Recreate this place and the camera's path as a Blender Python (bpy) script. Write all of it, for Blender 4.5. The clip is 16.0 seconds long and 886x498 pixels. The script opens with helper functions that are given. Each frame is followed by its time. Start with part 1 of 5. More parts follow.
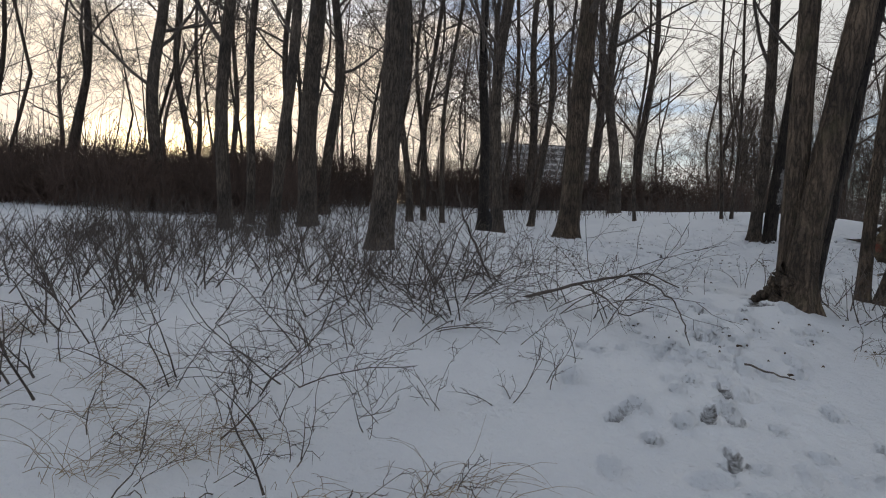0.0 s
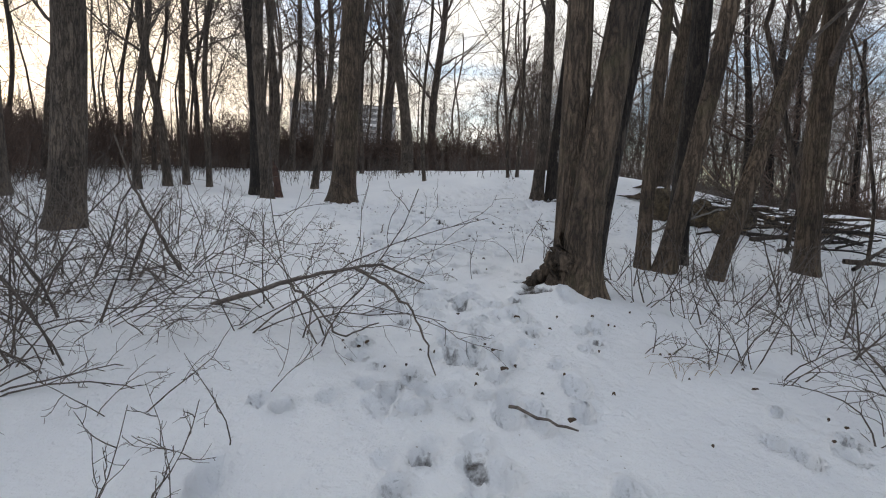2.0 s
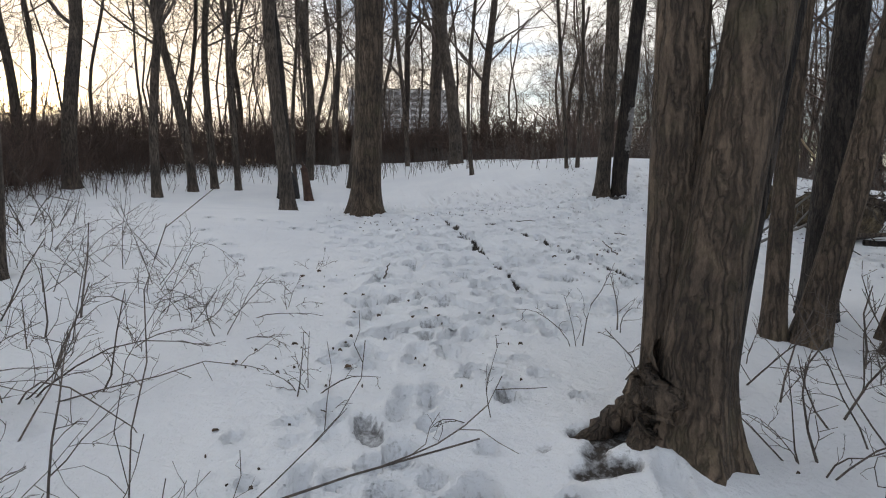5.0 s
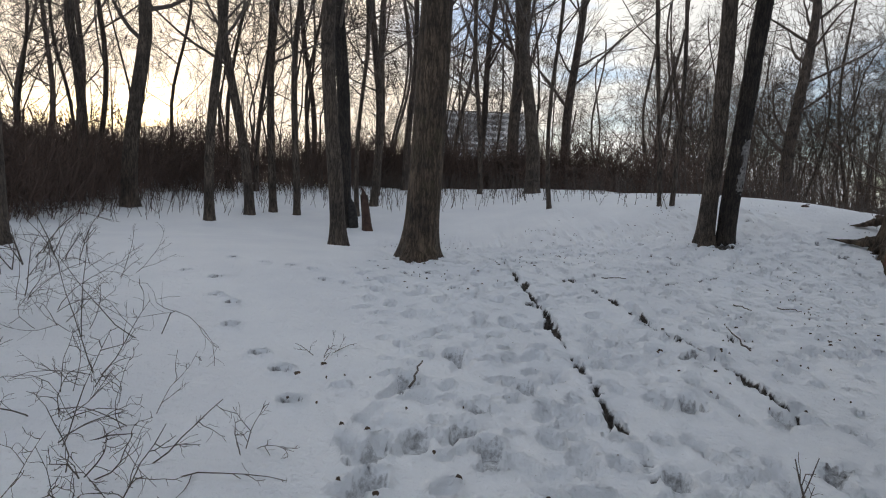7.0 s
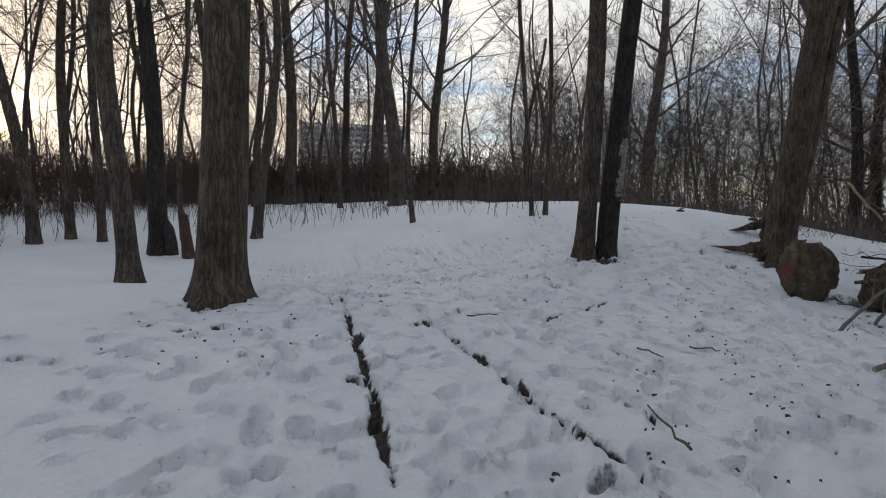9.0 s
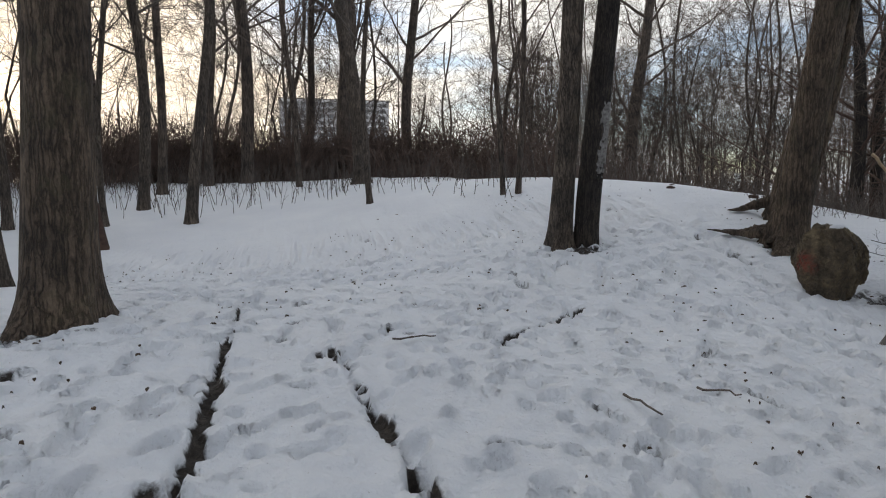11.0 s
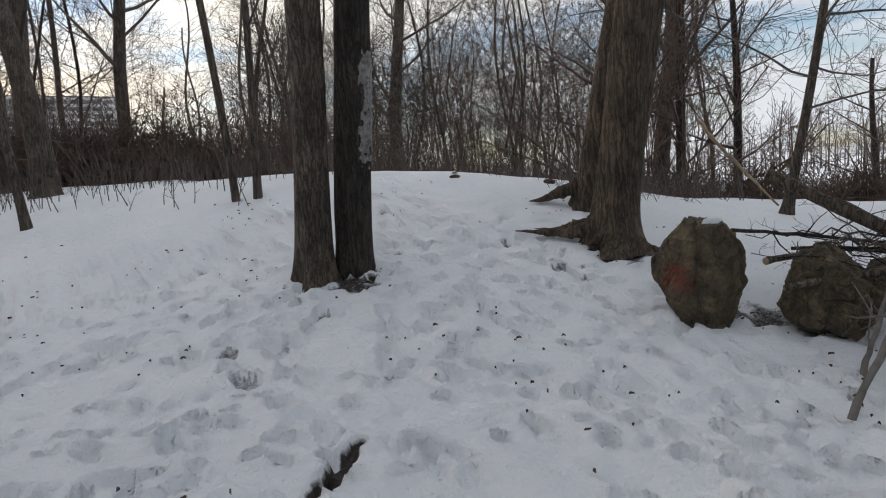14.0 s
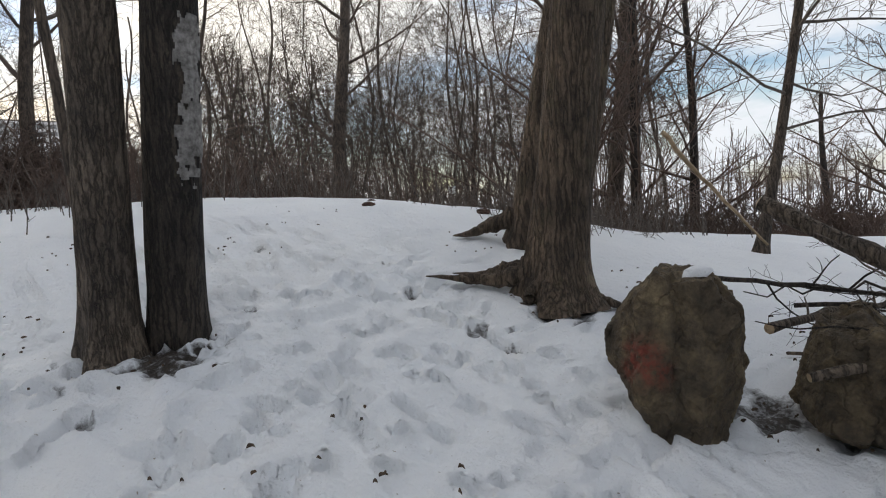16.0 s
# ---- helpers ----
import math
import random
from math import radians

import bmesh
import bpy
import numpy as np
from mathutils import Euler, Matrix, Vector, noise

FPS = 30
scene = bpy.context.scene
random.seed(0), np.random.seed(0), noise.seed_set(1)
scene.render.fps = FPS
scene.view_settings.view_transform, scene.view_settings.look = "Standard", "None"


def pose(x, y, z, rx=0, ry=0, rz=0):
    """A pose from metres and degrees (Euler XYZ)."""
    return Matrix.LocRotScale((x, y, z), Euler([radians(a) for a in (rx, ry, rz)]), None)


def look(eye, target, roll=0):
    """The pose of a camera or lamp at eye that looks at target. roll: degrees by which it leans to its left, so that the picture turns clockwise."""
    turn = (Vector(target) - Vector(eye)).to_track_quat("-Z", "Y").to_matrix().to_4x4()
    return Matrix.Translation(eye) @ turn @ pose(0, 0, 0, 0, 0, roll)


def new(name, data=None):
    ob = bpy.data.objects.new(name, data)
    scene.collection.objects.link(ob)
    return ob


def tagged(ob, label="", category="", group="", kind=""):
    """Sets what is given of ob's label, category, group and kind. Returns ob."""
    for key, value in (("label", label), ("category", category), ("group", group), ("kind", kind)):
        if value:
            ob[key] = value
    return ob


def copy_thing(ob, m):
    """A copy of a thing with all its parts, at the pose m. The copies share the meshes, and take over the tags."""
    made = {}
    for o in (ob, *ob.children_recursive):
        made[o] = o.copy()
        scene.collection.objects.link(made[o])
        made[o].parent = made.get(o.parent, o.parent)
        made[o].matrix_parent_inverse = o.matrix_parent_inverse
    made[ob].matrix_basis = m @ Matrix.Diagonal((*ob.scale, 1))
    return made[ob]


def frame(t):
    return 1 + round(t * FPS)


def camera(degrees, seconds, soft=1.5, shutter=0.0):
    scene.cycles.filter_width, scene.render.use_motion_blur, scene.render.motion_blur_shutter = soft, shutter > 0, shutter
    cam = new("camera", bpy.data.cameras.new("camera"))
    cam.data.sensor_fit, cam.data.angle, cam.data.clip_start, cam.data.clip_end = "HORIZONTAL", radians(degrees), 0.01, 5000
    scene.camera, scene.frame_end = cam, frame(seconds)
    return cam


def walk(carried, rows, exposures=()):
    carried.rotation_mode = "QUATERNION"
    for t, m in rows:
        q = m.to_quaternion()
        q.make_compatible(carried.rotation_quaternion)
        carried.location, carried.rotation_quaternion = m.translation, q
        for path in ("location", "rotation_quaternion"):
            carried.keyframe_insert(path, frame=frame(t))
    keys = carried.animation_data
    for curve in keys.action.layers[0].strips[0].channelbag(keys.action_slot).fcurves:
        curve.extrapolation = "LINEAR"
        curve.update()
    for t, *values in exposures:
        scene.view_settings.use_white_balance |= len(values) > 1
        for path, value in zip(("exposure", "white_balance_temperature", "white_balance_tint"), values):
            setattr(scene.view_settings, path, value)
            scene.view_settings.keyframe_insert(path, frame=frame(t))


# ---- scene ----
cam = camera(72.0, 16.0, soft=1.1)
PATH = [
    (0, (0.023, -0.129, 1.372), (-0.150, 1.862, 1.318), 3.6),
    (0.5, (0.564, 0.593, 1.339), (0.653, 2.589, 1.246), 2.9),
    (1, (0.712, 1.130, 1.333), (0.969, 3.110, 1.220), 2.6),
    (1.5, (0.809, 1.425, 1.450), (1.232, 3.375, 1.312), 2.3),
    (2, (0.939, 1.857, 1.503), (1.388, 3.800, 1.352), 2.1),
    (2.5, (1.052, 2.167, 1.587), (1.499, 4.109, 1.425), 1.6),
    (3, (1.175, 2.567, 1.732), (1.614, 4.511, 1.563), 1.1),
    (3.5, (1.362, 2.930, 1.776), (1.770, 4.879, 1.586), 0.9),
    (4, (1.560, 3.288, 1.868), (1.914, 5.244, 1.651), 1.2),
    (4.2, (1.599, 3.472, 1.868), (1.930, 5.432, 1.647), 0.8),
    (6.3, (2.072, 5.271, 2.181), (2.182, 7.259, 1.997), 1.4),
    (6.5, (2.096, 5.535, 2.186), (2.178, 7.525, 2.004), 1.6),
    (7, (2.089, 5.943, 2.263), (2.098, 7.938, 2.116), 2.5),
    (7.5, (2.158, 6.472, 2.355), (2.101, 8.467, 2.232), 2.2),
    (8, (2.366, 7.118, 2.384), (2.226, 9.110, 2.280), 1.8),
    (8.5, (2.511, 7.637, 2.394), (2.631, 9.632, 2.300), 1.3),
    (9, (2.845, 8.231, 2.334), (3.243, 10.188, 2.239), 0.5),
    (9.5, (3.149, 8.655, 2.363), (3.597, 10.600, 2.239), -0.3),
    (9.7, (3.231, 8.832, 2.362), (3.701, 10.771, 2.225), -0.6),
    (11.8, (3.979, 10.606, 2.516), (4.389, 12.555, 2.336), -0.3),
    (12, (4.031, 10.861, 2.534), (4.413, 12.816, 2.366), -1.1),
    (12.5, (4.091, 11.488, 2.552), (4.458, 13.448, 2.403), -2.3),
    (13, (4.367, 11.765, 2.642), (5.017, 13.648, 2.466), -2.2),
    (13.5, (4.826, 12.372, 2.580), (5.749, 14.134, 2.379), -3.2),
    (14, (5.256, 12.800, 2.525), (6.359, 14.454, 2.306), -4.1),
    (14.5, (5.748, 13.141, 2.444), (7.048, 14.646, 2.232), -4.1),
    (15, (6.139, 13.455, 2.496), (7.374, 15.018, 2.311), -4.1),
    (15.5, (6.435, 13.733, 2.519), (7.660, 15.305, 2.354), -4.2),
    (16, (6.771, 13.939, 2.462), (7.994, 15.516, 2.334), -3.5),
]
walk(cam, [(t, look(eye, target, roll)) for t, eye, target, roll in PATH], [(0, 0.1, 6600, 9.5), (0.6, 0.45, 6650, 9.5), (2, 0.75, 6750, 9.5), (4, 0.8, 6950, 9.5), (6.3, 0.58, 6600, 9.2), (7.5, 0.34, 6600, 9.2), (9, 0.32, 6600, 9.3), (9.7, 0.46, 6700, 9.5), (12.5, 0.65, 6850, 9.5), (14, 0.65, 6950, 9.5), (16, 0.85, 7000, 9.5)])

# ---- sky and light ----
world = bpy.data.worlds.new("dusk_sky")
scene.world = world
world.use_nodes = True
SUN_AZ = radians(24)  # the low sun stands this far to the left of +y
SUN_EL = radians(6.0)
SUN_DIR = Vector((-math.sin(SUN_AZ) * math.cos(SUN_EL), math.cos(SUN_AZ) * math.cos(SUN_EL), math.sin(SUN_EL)))


def build_sky():
    nt = world.node_tree
    nt.nodes.clear()
    out = nt.nodes.new("ShaderNodeOutputWorld")
    bg = nt.nodes.new("ShaderNodeBackground")
    sky = nt.nodes.new("ShaderNodeTexSky")
    sky.sky_type, sky.sun_disc, sky.sun_elevation, sky.sun_rotation = "NISHITA", False, SUN_EL, -SUN_AZ
    sky.dust_density = 1.0
    lift = nt.nodes.new("ShaderNodeMix")
    lift.data_type, lift.blend_type = "RGBA", "MULTIPLY"
    lift.inputs[0].default_value = 1.0
    lift.inputs[7].default_value = (1.3, 1.55, 2.2, 1)
    nt.links.new(sky.outputs[0], lift.inputs[6])
    co = nt.nodes.new("ShaderNodeTexCoord")
    stretch = nt.nodes.new("ShaderNodeMapping")
    stretch.inputs["Scale"].default_value = (1.6, 1.6, 6.0)
    nt.links.new(co.outputs["Generated"], stretch.inputs["Vector"])
    puff = nt.nodes.new("ShaderNodeTexNoise")
    puff.inputs["Scale"].default_value, puff.inputs["Detail"].default_value, puff.inputs["Roughness"].default_value = 1.7, 6, 0.55
    nt.links.new(stretch.outputs[0], puff.inputs["Vector"])
    cover = nt.nodes.new("ShaderNodeValToRGB")
    cover.color_ramp.elements[0].position, cover.color_ramp.elements[1].position = 0.34, 0.5
    nt.links.new(puff.outputs["Fac"], cover.inputs["Fac"])
    toward = nt.nodes.new("ShaderNodeVectorMath")
    toward.operation = "DOT_PRODUCT"
    toward.inputs[1].default_value = SUN_DIR
    nt.links.new(co.outputs["Generated"], toward.inputs[0])
    tone = nt.nodes.new("ShaderNodeValToRGB")
    tone.color_ramp.elements[0].position, tone.color_ramp.elements[0].color = 0.0, (4.6, 5.0, 5.7, 1)
    tone.color_ramp.elements[1].position, tone.color_ramp.elements[1].color = 1.0, (12.4, 10.4, 8.2, 1)
    mid = tone.color_ramp.elements.new(0.8)
    mid.color = (8.2, 8.0, 7.6, 1)
    side = tone.color_ramp.elements.new(0.45)
    side.color = (5.5, 5.75, 6.1, 1)
    nt.links.new(toward.outputs["Value"], tone.inputs["Fac"])
    mix = nt.nodes.new("ShaderNodeMix")
    mix.data_type = "RGBA"
    nt.links.new(cover.outputs["Color"], mix.inputs[0])
    nt.links.new(lift.outputs[2], mix.inputs[6])
    nt.links.new(tone.outputs["Color"], mix.inputs[7])
    # an overcast sky is brighter overhead
    split = nt.nodes.new("ShaderNodeSeparateXYZ")
    nt.links.new(co.outputs["Generated"], split.inputs[0])
    high = nt.nodes.new("ShaderNodeMapRange")
    high.inputs["From Min"].default_value, high.inputs["From Max"].default_value = 0.25, 0.9
    high.inputs["To Min"].default_value, high.inputs["To Max"].default_value = 1.0, 1.1
    nt.links.new(split.outputs["Z"], high.inputs["Value"])
    gain = nt.nodes.new("ShaderNodeVectorMath")
    gain.operation = "SCALE"
    nt.links.new(mix.outputs[2], gain.inputs[0])
    nt.links.new(high.outputs[0], gain.inputs["Scale"])
    bg.inputs["Strength"].default_value = 0.1
    nt.links.new(gain.outputs[0], bg.inputs["Color"])
    nt.links.new(bg.outputs[0], out.inputs[0])


build_sky()
sun = new("sun", bpy.data.lights.new("sun", "SUN"))
sun.data.energy, sun.data.angle, sun.data.color = 0.5, radians(14), (1.0, 0.84, 0.68)
sun.matrix_world = look(SUN_DIR * 100, (0, 0, 0))

# ---- materials ----


def material(name, rough=0.8):
    m = bpy.data.materials.new(name)
    m.use_nodes = True
    b = m.node_tree.nodes["Principled BSDF"]
    b.inputs["Roughness"].default_value = rough
    return m, m.node_tree, b


def add_node(nt, kind, **inputs):
    n = nt.nodes.new(kind)
    for key, value in inputs.items():
        n.inputs[key.replace("_", " ")].default_value = value
    return n


def ramp(nt, fac, stops):
    r = nt.nodes.new("ShaderNodeValToRGB")
    els = r.color_ramp.elements
    while len(els) < len(stops):
        els.new(0.5)
    for el, (p, c) in zip(els, stops):
        el.position, el.color = p, (*c, 1)
    nt.links.new(fac, r.inputs["Fac"])
    return r.outputs["Color"]


def blend(nt, fac, a, b, mode="MIX"):
    m = nt.nodes.new("ShaderNodeMix")
    m.data_type, m.blend_type = "RGBA", mode
    for sock, v in ((m.inputs[0], fac), (m.inputs[6], a), (m.inputs[7], b)):
        if isinstance(v, bpy.types.NodeSocket):
            nt.links.new(v, sock)
        else:
            sock.default_value = v if isinstance(v, (int, float)) else (*v, 1)
    return m.outputs[2]


def bump(nt, b, height, strength, distance, under=None):
    n = add_node(nt, "ShaderNodeBump", Strength=strength, Distance=distance)
    nt.links.new(height, n.inputs["Height"])
    if under is not None:
        nt.links.new(under, n.inputs["Normal"])
    nt.links.new(n.outputs[0], b.inputs["Normal"])
    return n.outputs[0]


def bark(name, dark, light, moss=None, scale=1.0, deep=0.02):
    """Ridged bark: interlaced upright plates with dark furrows between them."""
    m, nt, b = material(name, 0.92)
    co = nt.nodes.new("ShaderNodeTexCoord")
    warp = add_node(nt, "ShaderNodeTexNoise", Scale=7.0 * scale, Detail=4.0, Roughness=0.6)
    nt.links.new(co.outputs["Object"], warp.inputs["Vector"])
    moved = blend(nt, 0.06, co.outputs["Object"], warp.outputs["Color"], "ADD")
    mp = nt.nodes.new("ShaderNodeMapping")
    mp.inputs["Scale"].default_value = (21 * scale, 21 * scale, 2.5 * scale)
    nt.links.new(moved, mp.inputs["Vector"])
    ridge = add_node(nt, "ShaderNodeTexNoise", Scale=1.0, Detail=2.5, Roughness=0.55)
    nt.links.new(mp.outputs[0], ridge.inputs["Vector"])
    grain_at = nt.nodes.new("ShaderNodeMapping")
    grain_at.inputs["Scale"].default_value = (70 * scale, 70 * scale, 22 * scale)
    nt.links.new(co.outputs["Object"], grain_at.inputs["Vector"])
    fine = add_node(nt, "ShaderNodeTexNoise", Scale=1.0, Detail=6.0, Roughness=0.75)
    nt.links.new(grain_at.outputs[0], fine.inputs["Vector"])
    blotch = add_node(nt, "ShaderNodeTexNoise", Scale=1.9, Detail=5.0, Roughness=0.65)
    nt.links.new(co.outputs["Object"], blotch.inputs["Vector"])
    # furrows run where the noise crosses its middle, so that they fork and join
    edge = ramp(nt, ridge.outputs["Fac"], [(0.38, (1, 1, 1)), (0.455, (0.4, 0.4, 0.4)), (0.49, (0, 0, 0)), (0.535, (0.5, 0.5, 0.5)), (0.6, (1, 1, 1))])
    col = ramp(nt, fine.outputs["Fac"], [(0.3, dark), (0.7, light)])
    col = blend(nt, edge, [c * 0.6 for c in dark], col)
    spot = ramp(nt, blotch.outputs["Fac"], [(0.38, (0.6, 0.59, 0.58)), (0.64, (1.3, 1.24, 1.14))])
    col = blend(nt, 1.0, col, spot, "MULTIPLY")
    if moss:
        patch = add_node(nt, "ShaderNodeTexNoise", Scale=3.1, Detail=5.0, Roughness=0.7)
        nt.links.new(co.outputs["Object"], patch.inputs["Vector"])
        fac = ramp(nt, patch.outputs["Fac"], [(0.52, (0, 0, 0)), (0.72, (0.35, 0.35, 0.35))])
        col = blend(nt, fac, col, moss)
    nt.links.new(col, b.inputs["Base Color"])
    h = nt.nodes.new("ShaderNodeMath")
    h.operation = "MULTIPLY_ADD"
    h.inputs[1].default_value = 0.45
    nt.links.new(fine.outputs["Fac"], h.inputs[0])
    nt.links.new(edge, h.inputs[2])
    bump(nt, b, h.outputs[0], 1.0, deep)
    return m


BARK_BROWN = bark("bark_brown", (0.08, 0.06, 0.045), (0.205, 0.154, 0.115), (0.13, 0.12, 0.06))
BARK_GREY = bark("bark_grey", (0.075, 0.06, 0.05), (0.22, 0.18, 0.148), None, 1.2)
BARK_DARK = bark("bark_dark", (0.024, 0.02, 0.018), (0.085, 0.07, 0.06), None, 1.1)
BARK_FAR = bark("bark_far", (0.07, 0.056, 0.047), (0.17, 0.135, 0.112), None, 0.8, 0.01)


def plain(name, dark, light, scale, rough=0.85, deep=0.0):
    m, nt, b = material(name, rough)
    co = nt.nodes.new("ShaderNodeTexCoord")
    n = add_node(nt, "ShaderNodeTexNoise", Scale=scale, Detail=5.0, Roughness=0.65)
    nt.links.new(co.outputs["Object"], n.inputs["Vector"])
    big = add_node(nt, "ShaderNodeTexNoise", Scale=scale * 0.13, Detail=3.0)
    nt.links.new(co.outputs["Object"], big.inputs["Vector"])
    col = ramp(nt, n.outputs["Fac"], [(0.32, dark), (0.7, light)])
    col = blend(nt, 1.0, col, ramp(nt, big.outputs["Fac"], [(0.35, (0.75, 0.75, 0.75)), (0.65, (1.2, 1.2, 1.2))]), "MULTIPLY")
    nt.links.new(col, b.inputs["Base Color"])
    if deep:
        bump(nt, b, n.outputs["Fac"], 0.7, deep)
    return m


TWIG = plain("twig_bark", (0.06, 0.049, 0.042), (0.175, 0.143, 0.12), 30)
TWIG_FAR = plain("far_twig_bark", (0.07, 0.053, 0.044), (0.15, 0.115, 0.095), 4)
BRUSH = plain("brush_bark", (0.065, 0.043, 0.034), (0.165, 0.11, 0.085), 3)
STRAW = plain("dry_straw", (0.16, 0.11, 0.06), (0.38, 0.28, 0.16), 25)
LEAF = plain("dry_leaf", (0.03, 0.02, 0.014), (0.12, 0.078, 0.048), 20)
WOOD = plain("broken_wood", (0.28, 0.2, 0.12), (0.5, 0.38, 0.25), 18, 0.8, 0.004)
PEELED = plain("peeled_wood", (0.09, 0.082, 0.076), (0.34, 0.325, 0.31), 26, 0.8, 0.004)
CHAR = plain("charred_wood", (0.012, 0.011, 0.011), (0.05, 0.045, 0.042), 14, 0.9, 0.01)
RUST = plain("red_brown_wood", (0.045, 0.026, 0.02), (0.11, 0.062, 0.045), 12, 0.9, 0.008)
# facade tones lifted towards the sky, so distance haze is in the colour
CONCRETE = plain("facade_concrete", (0.42, 0.4, 0.385), (0.5, 0.48, 0.46), 0.5)
PALE_BAND = plain("balcony_concrete", (0.55, 0.53, 0.51), (0.64, 0.61, 0.59), 0.5)
PANEL = plain("sign_white", (0.62, 0.62, 0.6), (0.78, 0.78, 0.76), 6, 0.5)
POST = plain("grey_post", (0.12, 0.11, 0.1), (0.22, 0.2, 0.18), 12)


def glass_material():
    m, nt, b = material("window_glass", 0.15)
    # pale for glass: distance haze is put into the base colour
    b.inputs["Base Color"].default_value = (0.24, 0.235, 0.235, 1)
    return m


GLASS = glass_material()


def snow_material():
    m, nt, b = material("snow", 0.7)
    b.inputs["Specular IOR Level"].default_value = 0.2
    co = nt.nodes.new("ShaderNodeTexCoord")
    drift = add_node(nt, "ShaderNodeTexNoise", Scale=0.8, Detail=5.0, Roughness=0.6)
    grain = add_node(nt, "ShaderNodeTexNoise", Scale=26.0, Detail=6.0, Roughness=0.75)
    speck = add_node(nt, "ShaderNodeTexNoise", Scale=34.0, Detail=2.0, Roughness=0.5)
    soil = add_node(nt, "ShaderNodeTexNoise", Scale=24.0, Detail=6.0, Roughness=0.7)
    for n in (drift, grain, speck, soil):
        nt.links.new(co.outputs["Object"], n.inputs["Vector"])
    white = ramp(nt, drift.outputs["Fac"], [(0.3, (0.78, 0.8, 0.83)), (0.7, (0.86, 0.875, 0.89))])
    crumbs = ramp(nt, speck.outputs["Fac"], [(0.74, (1, 1, 1)), (0.79, (0.45, 0.4, 0.34))])
    at_litter = nt.nodes.new("ShaderNodeAttribute")
    at_litter.attribute_name = "litter"
    crumbs = blend(nt, at_litter.outputs["Fac"], (1, 1, 1), crumbs)
    white = blend(nt, 1.0, white, crumbs, "MULTIPLY")
    # mud of the ruts and litter spots, plus shade painted into the footprints
    at_mud_and_shade = nt.nodes.new("ShaderNodeAttribute")
    at_mud_and_shade.attribute_name = "bare"
    mud = ramp(nt, soil.outputs["Fac"], [(0.3, (0.018, 0.015, 0.013)), (0.55, (0.045, 0.037, 0.031)), (0.75, (0.11, 0.09, 0.075))])
    broken = nt.nodes.new("ShaderNodeMath")
    broken.operation = "MULTIPLY_ADD"
    broken.inputs[1].default_value = 0.75
    broken.inputs[2].default_value = -0.375
    nt.links.new(soil.outputs["Fac"], broken.inputs[0])
    total = nt.nodes.new("ShaderNodeMath")
    total.operation = "ADD"
    nt.links.new(at_mud_and_shade.outputs["Fac"], total.inputs[0])
    nt.links.new(broken.outputs[0], total.inputs[1])
    fac = ramp(nt, total.outputs[0], [(0.3, (0, 0, 0)), (0.62, (1, 1, 1))])
    nt.links.new(blend(nt, fac, white, mud), b.inputs["Base Color"])
    nt.links.new(blend(nt, fac, (0.65, 0.65, 0.65), (0.55, 0.55, 0.55)), b.inputs["Roughness"])
    lump = add_node(nt, "ShaderNodeTexNoise", Scale=7.0, Detail=4.0, Roughness=0.6)
    nt.links.new(co.outputs["Object"], lump.inputs["Vector"])
    first = bump(nt, b, lump.outputs["Fac"], 0.5, 0.08)
    crumb = add_node(nt, "ShaderNodeTexNoise", Scale=17.0, Detail=3.0, Roughness=0.55)
    nt.links.new(co.outputs["Object"], crumb.inputs["Vector"])
    first = bump(nt, b, crumb.outputs["Fac"], 0.55, 0.035, first)
    bump(nt, b, grain.outputs["Fac"], 0.7, 0.02, first)
    return m


SNOW = snow_material()


